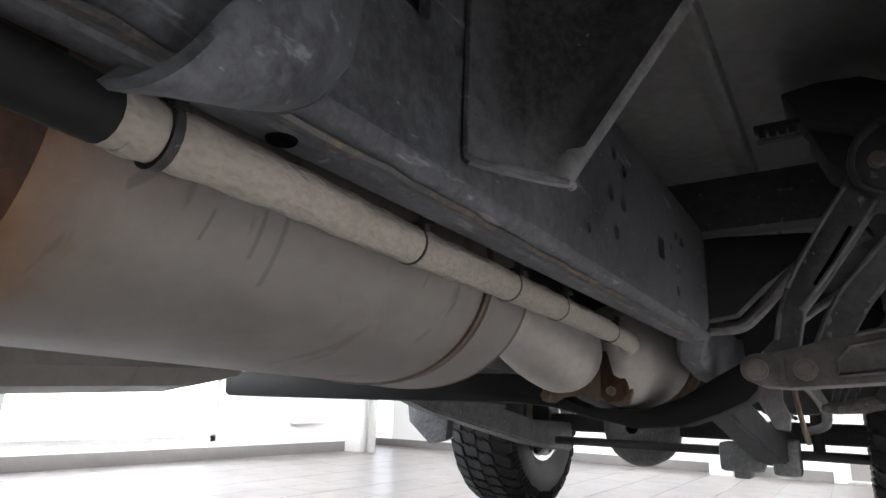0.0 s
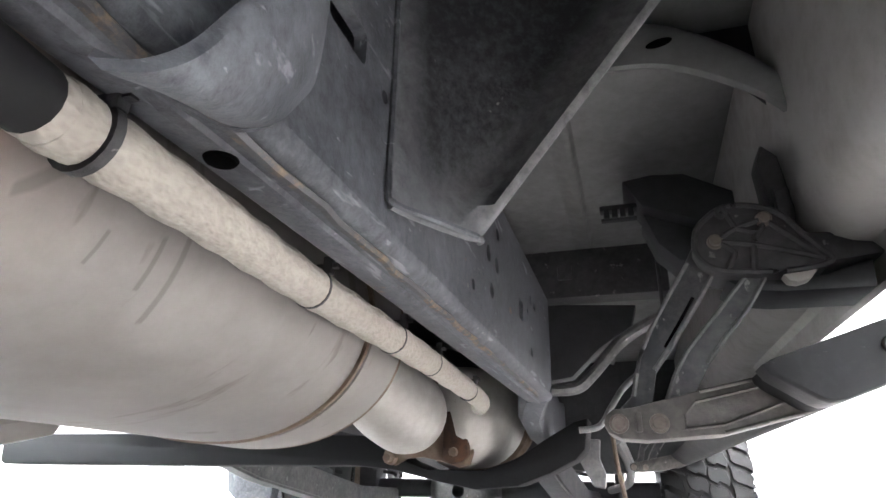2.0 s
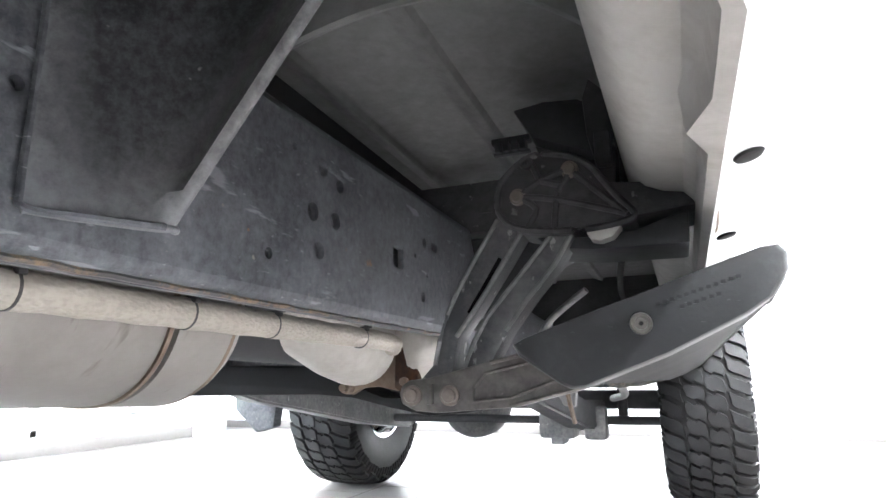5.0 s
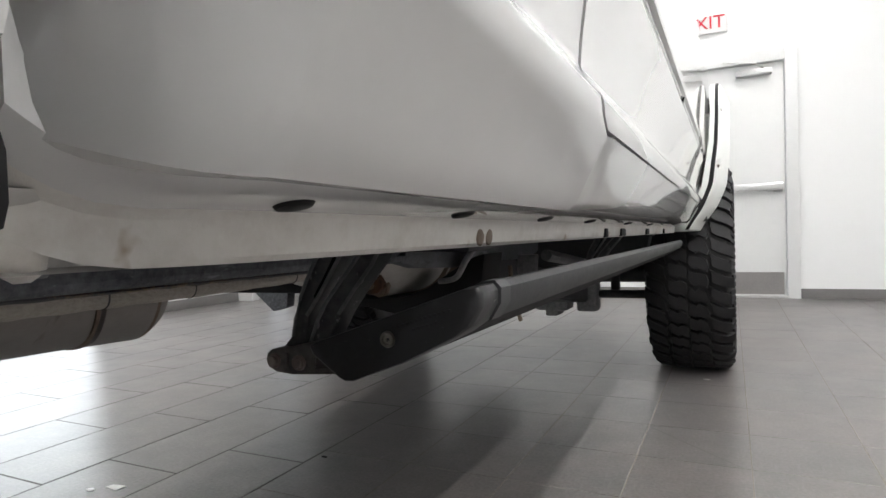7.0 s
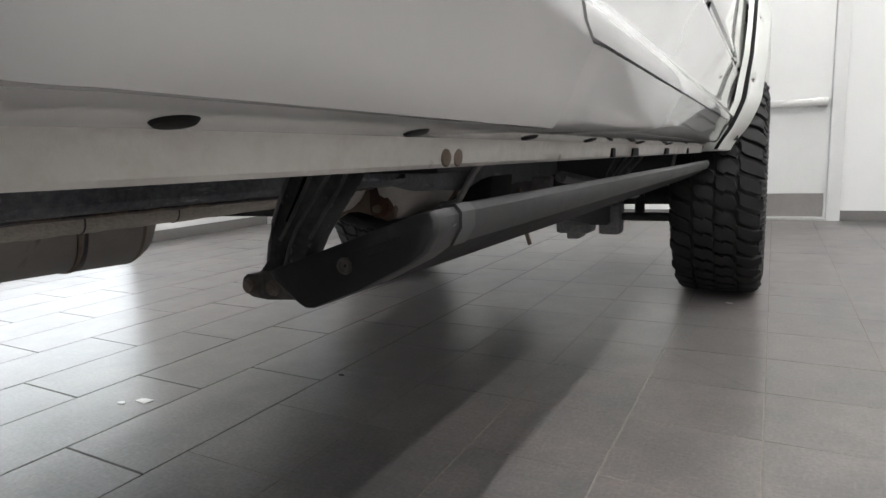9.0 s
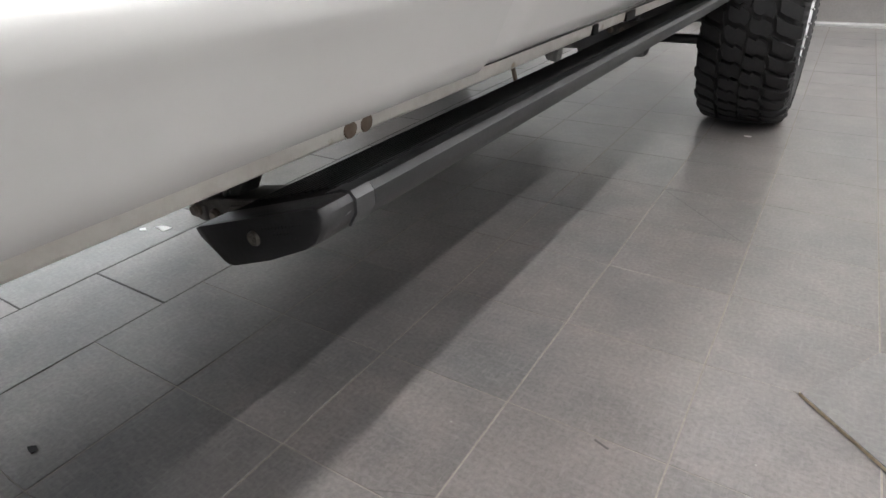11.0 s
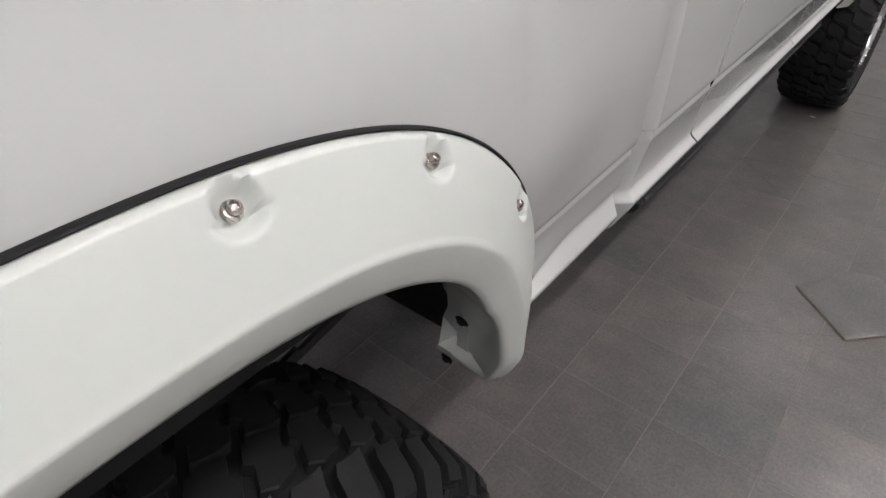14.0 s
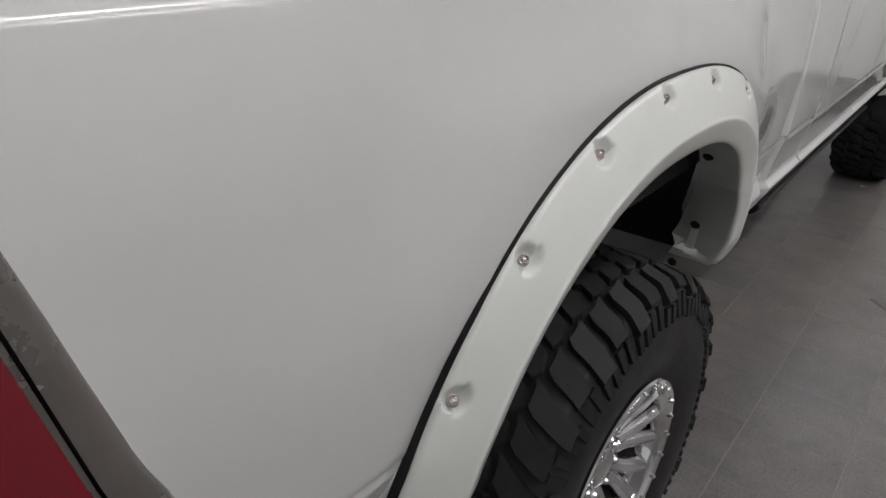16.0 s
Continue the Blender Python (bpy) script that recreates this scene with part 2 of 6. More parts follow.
FLANGE = worn("brown_flange", (0.14, 0.095, 0.065), (0.26, 0.21, 0.17), 60, 14, (0.6, 0.8), 0.2, (0.4, 0.7), 0.4)
RUBBER = worn("black_rubber", (0.011, 0.011, 0.012), (0.030, 0.029, 0.028), 90, 14, (0.6, 0.8), 0, (0.45, 0.75), 0.2, spec=0.3)
# also lines the tread grooves: darker than the blocks to deepen their shade
RUBBERSIDE = worn("black_rubber_sidewall", (0.008, 0.008, 0.009), (0.018, 0.017, 0.016), 50, 7, (0.5, 0.7), 0, (0.4, 0.7), 0.1)
CHROME = worn("chrome", (0.86, 0.86, 0.87), (0.78, 0.78, 0.79), 30, 6, (0.05, 0.12), 1.0, (0.4, 0.7), 0.0)
STEELBOLT = worn("steel_bolt", (0.26, 0.245, 0.22), (0.16, 0.145, 0.125), 200, 40, (0.3, 0.5), 0.9, (0.4, 0.7), 0.1)
BOLTCHROME = worn("bolt_chrome", (0.46, 0.42, 0.39), (0.26, 0.23, 0.21), 240, 60, (0.2, 0.36), 1.0, (0.4, 0.7), 0.0)
TRIM = worn("black_rubber_trim", (0.007, 0.007, 0.008), (0.014, 0.014, 0.014), 80, 10, (0.65, 0.8), 0, (0.4, 0.7), 0.0, spec=0.3)
# black without shine, standing in for the shade in seams, slots and holes
GAP = plain("dark_gap", (0.003, 0.003, 0.003), 0.9)
GAP.node_tree.nodes["Principled BSDF"].inputs["Specular IOR Level"].default_value = 0.0
LINER = worn("black_wheel_liner", (0.010, 0.010, 0.011), (0.02, 0.02, 0.02), 40, 6, (0.6, 0.85), 0, (0.4, 0.7), 0.2)
FABRIC_M, fnt, fbs = nodes_of("beige_woven_sleeve")
fw = noise_node(fnt, 300, 1, 0.5, stretch=(1.0, 0.6, 1.0))
fn = noise_node(fnt, 30, 5, 0.7)
fr = ramp(fnt, fn.outputs[0], [(0.3, (0.36, 0.333, 0.292)), (0.7, (0.395, 0.368, 0.326))])
fr2 = ramp(fnt, fw.outputs[0], [(0.34, (0.90, 0.895, 0.885)), (0.60, (1.03, 1.027, 1.02))])
fnt.links.new(mix(fnt, 1.0, fr.outputs[0], fr2.outputs[0], "MULTIPLY"), fbs.inputs["Base Color"])
fbs.inputs["Roughness"].default_value = 0.9
bump(fnt, fbs, fw.outputs[0], 0.8, 0.002)
SLEEVE = FABRIC_M
REDLENS = plain("red_lens", (0.17, 0.003, 0.012), 0.15, 0, 1.0)
SMOKE = worn("dark_chrome_bezel", (0.24, 0.22, 0.205), (0.17, 0.155, 0.145), 9, 3, (0.2, 0.35), 0.6, (0.2, 0.9), 0.0)

TILE_A, TILE_B = (0.126, 0.1215, 0.120), (0.158, 0.1515, 0.149)
# floor tiles: each piece takes its own shade
TILE, tnt, tbs = nodes_of("grey_porcelain_tile")
oi = tnt.nodes.new("ShaderNodeObjectInfo")
tpos = tnt.nodes.new("ShaderNodeNewGeometry")
tshift = tnt.nodes.new("ShaderNodeVectorMath")
tshift.operation = "MULTIPLY_ADD"
tnt.links.new(oi.outputs["Random"], tshift.inputs[0])
tshift.inputs[1].default_value = (3.0, 7.0, 5.0)
tnt.links.new(tpos.outputs["Position"], tshift.inputs[2])


def tile_noise(scale, detail, rough, per_tile):
    nz = tnt.nodes.new("ShaderNodeTexNoise")
    nz.inputs["Scale"].default_value = scale
    nz.inputs["Detail"].default_value = detail
    nz.inputs["Roughness"].default_value = rough
    tnt.links.new(tshift.outputs[0] if per_tile else tpos.outputs["Position"], nz.inputs["Vector"])
    return nz.outputs[0]


tn1 = tile_noise(3.5, 2, 0.5, True)
tn2 = tile_noise(110, 3, 0.65, False)
tn3 = tile_noise(1.1, 4, 0.55, False)
tn4 = tile_noise(14, 3, 0.6, False)
tr = ramp(tnt, tn1, [(0.28, TILE_A), (0.72, TILE_B)])
tr2 = ramp(tnt, tn2, [(0.25, (0.72, 0.72, 0.72)), (0.75, (1.26, 1.26, 1.25))])
tr3 = ramp(tnt, oi.outputs["Random"], [(0.0, (0.95, 0.95, 0.95)), (0.5, (1.0, 0.985, 0.98)), (1.0, (1.04, 1.01, 1.0))])
tr4 = ramp(tnt, tn4, [(0.30, (0.93, 0.94, 0.95)), (0.70, (1.07, 1.05, 1.04))])
tn5 = tile_noise(1.9, 3, 0.55, False)
tr5 = ramp(tnt, tn5, [(0.34, (0.88, 0.90, 0.91)), (0.5, (1.0, 0.98, 0.97)), (0.66, (1.12, 1.08, 1.06))])
tn6 = tile_noise(7, 5, 0.65, True)
tr6 = ramp(tnt, tn6, [(0.36, (0.92, 0.925, 0.93)), (0.66, (1.09, 1.075, 1.07))])
tcol = mix(tnt, 1.0, mix(tnt, 1.0, tr.outputs[0], tr2.outputs[0], "MULTIPLY"), tr3.outputs[0], "MULTIPLY")
tcol = mix(tnt, 1.0, tcol, tr4.outputs[0], "MULTIPLY")
tcol = mix(tnt, 1.0, tcol, tr5.outputs[0], "MULTIPLY")
tcol = mix(tnt, 1.0, tcol, tr6.outputs[0], "MULTIPLY")
# scuffs: thin pale scratches and soft trodden patches
tsc = tnt.nodes.new("ShaderNodeTexNoise")
tsc.inputs["Scale"].default_value = 3.0
tsc.inputs["Detail"].default_value = 2.0
tsc.inputs["Distortion"].default_value = 0.6
tnt.links.new(tpos.outputs["Position"], tsc.inputs["Vector"])
tline = ramp(tnt, tsc.outputs[0], [(0.494, (0, 0, 0)), (0.5, (0.06, 0.06, 0.06)), (0.506, (0, 0, 0))])
tcol = mix(tnt, tline.outputs[0], tcol, (0.24, 0.23, 0.22))
# dusty scuffs in two directions
for scale, stretch, turn in ((20.0, (1.0, 6.0, 1.0), 0.5), (24.0, (6.0, 0.8, 1.0), -0.35)):
    tmap = tnt.nodes.new("ShaderNodeMapping")
    tmap.inputs["Scale"].default_value = stretch
    tmap.inputs["Rotation"].default_value = (0, 0, turn)
    tnt.links.new(tpos.outputs["Position"], tmap.inputs[0])
    tst = tnt.nodes.new("ShaderNodeTexNoise")
    tst.inputs["Scale"].default_value = scale
    tst.inputs["Detail"].default_value = 5.0
    tst.inputs["Roughness"].default_value = 0.65
    tnt.links.new(tmap.outputs[0], tst.inputs["Vector"])
    tsf = ramp(tnt, tst.outputs[0], [(0.53, (0, 0, 0)), (0.70, (0.30, 0.30, 0.30))])
    tcol = mix(tnt, tsf.outputs[0], tcol, (0.24, 0.23, 0.222))
# sparse pale grit
tgrit = tnt.nodes.new("ShaderNodeTexVoronoi")
tgrit.inputs["Scale"].default_value = 14.0
tnt.links.new(tpos.outputs["Position"], tgrit.inputs["Vector"])
tgf = ramp(tnt, tgrit.outputs["Distance"], [(0.020, (0.7, 0.7, 0.7)), (0.034, (0, 0, 0))])
tcol = mix(tnt, tgf.outputs[0], tcol, (0.30, 0.285, 0.27))
tsp = ramp(tnt, tn3, [(0.45, (0, 0, 0)), (0.75, (0.25, 0.25, 0.25))])
tcol = mix(tnt, tsp.outputs[0], tcol, (0.135, 0.127, 0.121))
# hairline cracks and long scratches
for (ax, ay), (bx, by), width, shade, amount in (((0.896, 3.674), (1.19, 3.385), 0.0022, (0.03, 0.028, 0.027), 0.8), ((0.896, 3.674), (0.989, 3.684), 0.004, (0.03, 0.028, 0.027), 0.85), ((0.896, 3.674), (0.90, 3.60), 0.003, (0.03, 0.028, 0.027), 0.7),
                                                 ((1.20, 2.385), (1.62, 2.66), 0.0022, (0.05, 0.046, 0.044), 0.55), ((0.78, 2.20), (1.20, 2.385), 0.0022, (0.05, 0.046, 0.044), 0.4), ((1.075, 2.495), (1.105, 2.485), 0.005, (0.03, 0.028, 0.027), 0.8)):
    both = stroke(tnt, tpos.outputs["Position"], (ax, ay, 0), (bx, by, 0), width)
    level = tnt.nodes.new("ShaderNodeMath")
    level.operation = "MULTIPLY"
    level.inputs[1].default_value = amount
    tnt.links.new(both, level.inputs[0])
    tcol = mix(tnt, level.outputs[0], tcol, shade)
tnt.links.new(tcol, tbs.inputs["Base Color"])
tg1 = ramp(tnt, tile_noise(5.0, 5, 0.65, True), [(0.32, (0.278, 0.278, 0.278)), (0.68, (0.315, 0.315, 0.315))])
tnt.links.new(tg1.outputs[0], tbs.inputs["Roughness"])
bump(tnt, tbs, tile_noise(24, 3, 0.6, False), 0.015, 0.003)
tbs.inputs["Specular IOR Level"].default_value = 0.5
GROUT = worn("tan_grout", (0.27, 0.246, 0.213), (0.15, 0.137, 0.12), 60, 5, (0.8, 0.95), 0, (0.4, 0.7), 0.2)
CLAY = worn("tan_tile_body", (0.42, 0.34, 0.24), (0.30, 0.24, 0.17), 120, 20, (0.8, 0.95), 0, (0.4, 0.7), 0.3)
GROUTD = worn("dark_grout", (0.035, 0.033, 0.032), (0.06, 0.055, 0.05), 60, 5, (0.8, 0.95), 0, (0.4, 0.7), 0.2)
WALL = worn("white_wall_paint", (0.80, 0.805, 0.80), (0.77, 0.775, 0.77), 120, 2, (0.5, 0.6), 0, (0.4, 0.7), 0.05)
CEIL = worn("ceiling_paint", (0.80, 0.80, 0.79), (0.76, 0.76, 0.75), 60, 1.5, (0.8, 0.9), 0, (0.4, 0.7), 0.05)
BASE = worn("grey_baseboard", (0.16, 0.155, 0.15), (0.20, 0.19, 0.185), 40, 4, (0.4, 0.6), 0, (0.4, 0.7), 0.05)
DOORP = worn("white_door_paint", (0.72, 0.725, 0.715), (0.68, 0.685, 0.68), 90, 3, (0.35, 0.5), 0, (0.4, 0.7), 0.04)
ALU = worn("brushed_aluminium", (0.62, 0.62, 0.61), (0.50, 0.50, 0.49), 60, 8, (0.3, 0.45), 0.8, (0.4, 0.7), 0.05)
KICK = worn("stainless_kick_plate", (0.36, 0.34, 0.33), (0.30, 0.29, 0.28), 80, 5, (0.3, 0.45), 0.7, (0.4, 0.7), 0.05)
SIGNW = plain("sign_white", (0.75, 0.74, 0.73), 0.4)
SIGNR = plain("sign_red", (0.62, 0.03, 0.05), 0.4)
LED = glow("led_strip", (1.0, 0.982, 0.965), LED_POWER)
DAY = glow("daylight_backdrop", (0.90, 0.96, 1.0), DAY_POWER)
# fill glow for the unseen south side, added to lift rear-facing surfaces
SOUTH_FILL = glow("south_fill_glow", (0.95, 0.98, 1.0), SOUTH_FILL_POWER)
GLASS, gnt, gbs = nodes_of("window_glass")
gbs.inputs["Transmission Weight"].default_value = 1.0
gbs.inputs["Roughness"].default_value = 0.0
gbs.inputs["IOR"].default_value = 1.45


# ---- mesh helpers ----
def finish(name, bm, material, sharp=35):
    me = bpy.data.meshes.new(name)
    bm.normal_update()
    bm.to_mesh(me)
    bm.free()
    me.materials.append(material)
    me.polygons.foreach_set("use_smooth", [True] * len(me.polygons))
    me.set_sharp_from_angle(angle=radians(sharp))
    return me


def part(name, bm, material, parent=None, label="", sharp=35):
    ob = new(name, finish(name, bm, material, sharp))
    if parent:
        ob.parent = parent
    if label:
        ob["label"] = label
    return ob


def box(bm, x0, x1, y0, y1, z0, z1, bevel=0.0, m=None, seg=2):
    r = bmesh.ops.create_cube(bm, size=1.0)
    vs = r["verts"]
    bmesh.ops.scale(bm, vec=(x1 - x0, y1 - y0, z1 - z0), verts=vs)
    bmesh.ops.translate(bm, vec=((x0 + x1) / 2, (y0 + y1) / 2, (z0 + z1) / 2), verts=vs)
    if bevel:
        es = list({e for v in vs for e in v.link_edges})
        out = bmesh.ops.bevel(bm, geom=es, offset=bevel, segments=seg, affect="EDGES", profile=0.6)
        vs = list({v for f in out["faces"] for v in f.verts} | {v for v in vs if v.is_valid})
    if m is not None:
        bmesh.ops.transform(bm, matrix=m, verts=vs)
    return bm


def made_box(*a, **k):
    return box(bmesh.new(), *a, **k)


def loft(bm, rings, closed=True, caps=True):
    """Skin through rings of equal length."""
    rows = [[bm.verts.new(p) for p in ring] for ring in rings]
    n = len(rows[0])
    for a, b in zip(rows, rows[1:]):
        for i in range(n if closed else n - 1):
            j = (i + 1) % n
            bm.faces.new((a[i], a[j], b[j], b[i]))
    if caps and closed:
        bm.faces.new(rows[0][::-1])
        bm.faces.new(rows[-1])
    bmesh.ops.recalc_face_normals(bm, faces=bm.faces[:])
    return bm


def prism(bm, poly, axis, a, b, bevel=0.0):
    """A flat outline, given in the two other axes, drawn out along x, y or z from a to b."""
    put = {"x": lambda u, v, w: (w, u, v), "y": lambda u, v, w: (u, w, v), "z": lambda u, v, w: (u, v, w)}[axis]
    lo = [bm.verts.new(put(u, v, a)) for u, v in poly]
    hi = [bm.verts.new(put(u, v, b)) for u, v in poly]
    n = len(poly)
    fs = [bm.faces.new(lo[::-1]), bm.faces.new(hi)]
    fs += [bm.faces.new((lo[i], lo[(i + 1) % n], hi[(i + 1) % n], hi[i])) for i in range(n)]
    bmesh.ops.recalc_face_normals(bm, faces=fs)
    if bevel:
        es = list({e for f in fs for e in f.edges})
        bmesh.ops.bevel(bm, geom=es, offset=bevel, segments=2, affect="EDGES", profile=0.6)
    return bm


def tube(bm, path, radius, seg=14, caps=True, flat=1.0):
    """A round bar along a line of points; radius one number or one for each point."""
    pts = [Vector(p) for p in path]
    rad = radius if isinstance(radius, (list, tuple)) else [radius] * len(pts)
    rings, up = [], Vector((0, 0, 1))
    for i, p in enumerate(pts):
        d = (pts[min(i + 1, len(pts) - 1)] - pts[max(i - 1, 0)]).normalized()
        if abs(d.dot(up)) > 0.95:
            up = Vector((1, 0, 0))
        s = d.cross(up).normalized()
        t = s.cross(d).normalized()
        rings.append([p + (s * math.cos(q) + t * math.sin(q) * flat) * rad[i] for q in (2 * math.pi * k / seg for k in range(seg))])
    return loft(bm, rings, True, caps)


def smooth_path(pts, n=8):
    """Points on a smooth line through the given ones."""
    pts = [Vector(p) for p in pts]
    out = []
    for i in range(len(pts) - 1):
        p0, p1, p2, p3 = pts[max(i - 1, 0)], pts[i], pts[i + 1], pts[min(i + 2, len(pts) - 1)]
        for k in range(n):
            t = k / n
            out.append(0.5 * (2 * p1 + (p2 - p0) * t + (2 * p0 - 5 * p1 + 4 * p2 - p3) * t * t + (3 * p1 - p0 - 3 * p2 + p3) * t ** 3))
    return out + [pts[-1]]


def lathe(bm, profile, centre, axis="x", seg=48, a0=0.0, a1=2 * math.pi):
    """Turn a profile of (along the axis, radius) about an axis through centre."""
    full = a1 - a0 > 6.28
    steps = seg if full else seg + 1
    rings = []
    for k in range(steps):
        q = a0 + (a1 - a0) * k / seg
        c, s = math.cos(q), math.sin(q)
        ring = []
        for u, r in profile:
            d = {"x": (u, r * c, r * s), "y": (r * c, u, r * s), "z": (r * c, r * s, u)}[axis]
            ring.append((centre[0] + d[0], centre[1] + d[1], centre[2] + d[2]))
        rings.append(ring)
    rows = [[bm.verts.new(p) for p in ring] for ring in rings]
    pairs = list(zip(rows, rows[1:])) + ([(rows[-1], rows[0])] if full else [])
    for a, b in pairs:
        for i in range(len(profile) - 1):
            bm.faces.new((a[i], a[i + 1], b[i + 1], b[i]))
    bmesh.ops.remove_doubles(bm, verts=bm.verts[:], dist=1e-6)
    bmesh.ops.recalc_face_normals(bm, faces=bm.faces[:])
    return bm


def lerp_table(table, z):
    """The value at z in rows of (z, value), in rising z."""
    zs, vs = zip(*table)
    return float(np.interp(z, zs, vs))


def thing(name, label, category, group="", kind=""):
    return tagged(new(name), label, category, group, kind)


# ---- the room ----
X0, X1, Y0, Y1, H = -3.7, 6.2, -6.5, 7.51, 3.7


def room():
    part("ceiling", made_box(X0 - 0.2, X1 + 0.2, Y0 - 0.2, Y1 + 0.2, H, H + 0.15), CEIL)
    tagged(bpy.data.objects["ceiling"], "plain grey painted showroom ceiling", "ceiling", kind="structure")
    # far wall with a door opening
    bm = bmesh.new()
    d0, d1, dh = 0.66, 1.63, 2.085
    for a in ((X0 - 0.2, d0, 0, H), (d1, X1 + 0.2, 0, H), (d0, d1, dh, H)):
        box(bm, a[0], a[1], Y1, Y1 + 0.15, a[2], a[3])
    tagged(part("wall_north", bm, WALL), "smooth white painted showroom wall with a doorway", "wall", kind="structure")
    # left wall with a low wide window
    bm = bmesh.new()
    w0, w1, wz0, wz1 = 1.6, 4.9, 0.14, 1.5
    for a in ((Y0 - 0.2, w0, 0, H), (w1, 6.45, 0, H), (w0, w1, 0, wz0), (w0, w1, wz1, H)):
        box(bm, X0 - 0.15, X0, a[0], a[1], a[2], a[3])
    tagged(part("wall_west", bm, WALL), "white painted wall with a wide bright window", "wall", kind="structure")
    tagged(part("wall_alcove", made_box(X0 - 0.7, X0 - 0.55, 6.45, Y1, 0, H), WALL), "white painted wall of a shallow recess", "wall", kind="structure")
    tagged(part("wall_recess", made_box(X0 - 0.55, X0 - 0.15, 6.3, 6.45, 0, H), WALL), "white painted return of the recess wall", "wall", kind="structure")
    tagged(part("wall_east", made_box(X1, X1 + 0.15, Y0, Y1, 0, H), WALL), "plain white painted showroom wall", "wall", kind="structure")
    # south wall with a made-up glazed opening; its glowing panel is fill light
    bm = bmesh.new()
    s0, s1, sz0, sz1 = -2.6, 5.2, 0.12, 2.9
    for a in ((X0, s0, 0, H), (s1, X1, 0, H), (s0, s1, 0, sz0), (s0, s1, sz1, H)):
        box(bm, a[0], a[1], Y0 - 0.15, Y0, a[2], a[3])
    tagged(part("wall_south", bm, WALL), "white painted showroom wall with an added glazed opening", "wall", kind="structure")
    win = tagged(new("window_2"), "unseen glazed front, added to let in fill light", "window", kind="structure")
    bm = bmesh.new()
    for k in range(5):
        x = s0 + (s1 - s0) * k / 4
        box(bm, x - 0.03, x + 0.03, Y0 - 0.10, Y0 - 0.05, sz0, sz1)
    for z in (sz0 + 0.025, sz1 - 0.025):
        box(bm, s0, s1, Y0 - 0.10, Y0 - 0.05, z - 0.025, z + 0.025)
    part("window_frame", bm, ALU, win)
    for k in range(4):
        p = part("pane", made_box(s0 + (s1 - s0) * k / 4 + 0.03, s0 + (s1 - s0) * (k + 1) / 4 - 0.03, Y0 - 0.08, Y0 - 0.074, sz0 + 0.05, sz1 - 0.05), GLASS, win)
        p.visible_shadow = False
    tagged(part("south_fill_panel", made_box(s0 - 0.8, s1 + 0.8, Y0 - 0.95, Y0 - 0.93, -0.2, 3.4), SOUTH_FILL), "glowing fill panel behind the added glazed front", "backdrop", kind="structure")
    for name, a in (("baseboard_1", (X0, X0 + 0.012, Y0, 6.45, 0, 0.10)), ("baseboard_2", (d1 + 0.06, X1, Y1 - 0.012, Y1, 0, 0.085)), ("baseboard_3", (X0 - 0.5, d0 - 0.06, Y1 - 0.012, Y1, 0, 0.085))):
        tagged(part(name, made_box(*a, bevel=0.003), BASE), "grey rubber baseboard along the wall", "baseboard", kind="structure")
    # window
    win = tagged(new("window_1"), "wide showroom window with bright daylight behind", "window", kind="structure")
    bm = bmesh.new()
    for a in ((w0, w0 + 0.05, wz0, wz1), (w1 - 0.05, w1, wz0, wz1), ((w0 + w1) / 2 - 0.03, (w0 + w1) / 2 + 0.03, wz0, wz1), (w0, w1, wz0, wz0 + 0.05), (w0, w1, wz1 - 0.05, wz1)):
        box(bm, X0 - 0.10, X0 - 0.05, a[0], a[1], a[2], a[3])
    part("window_frame", bm, ALU, win)
    for a, b in ((w0 + 0.05, (w0 + w1) / 2 - 0.03), ((w0 + w1) / 2 + 0.03, w1 - 0.05)):
        p = part("pane", made_box(X0 - 0.082, X0 - 0.076, a, b, wz0 + 0.05, wz1 - 0.05), GLASS, win)
        p.visible_shadow = False
    tagged(part("backdrop", made_box(X0 - 0.9, X0 - 0.88, w0 - 1.0, w1 + 0.75, -0.2, 3.2), DAY), "bright hazy daylight outside the window", "backdrop", kind="structure")
    # column and pipe in the far corner
    tagged(part("wall_pilaster", made_box(X0 - 0.02, X0 + 0.20, 6.46, 6.62, 0, H, bevel=0.006), WALL), "white square column in the corner", "column", kind="structure")
    bm = bmesh.new()
    lathe(bm, [(0, 0.0), (0, 0.045), (H, 0.045), (H, 0)], (X0 + 0.29, 6.54, 0), "z", 20)
    tagged(part("pipe", bm, ALU), "grey vertical pipe beside the column", "pipe")
    tagged(part("wall_pier_1", made_box(-0.30, -0.12, Y1 - 0.16, Y1, 0, H, bevel=0.006), WALL), "white square pier against the wall", "pier", kind="structure")
    # white box and cable on the left wall
    tagged(part("wall_box", made_box(X0, X0 + 0.08, 5.68, 6.08, 0.28, 0.52, bevel=0.01), DOORP), "small white electrical box on the wall", "wall box")
    # door
    door = tagged(new("door_1"), "white metal exit door with push bar, closed", "door", kind="structure")
    part("leaf", made_box(d0 + 0.04, d1 - 0.04, Y1 + 0.03, Y1 + 0.075, 0.008, dh - 0.04, bevel=0.003), DOORP, door)
    bm = bmesh.new()
    for a in ((d0 - 0.06, d0 + 0.035, 0, dh + 0.06), (d1 - 0.035, d1 + 0.06, 0, dh + 0.06), (d0 + 0.035, d1 - 0.035, dh - 0.035, dh + 0.06)):
        box(bm, a[0], a[1], Y1 - 0.018, Y1 + 0.10, a[2], a[3], 0.004)
    part("door_frame", bm, DOORP, door)
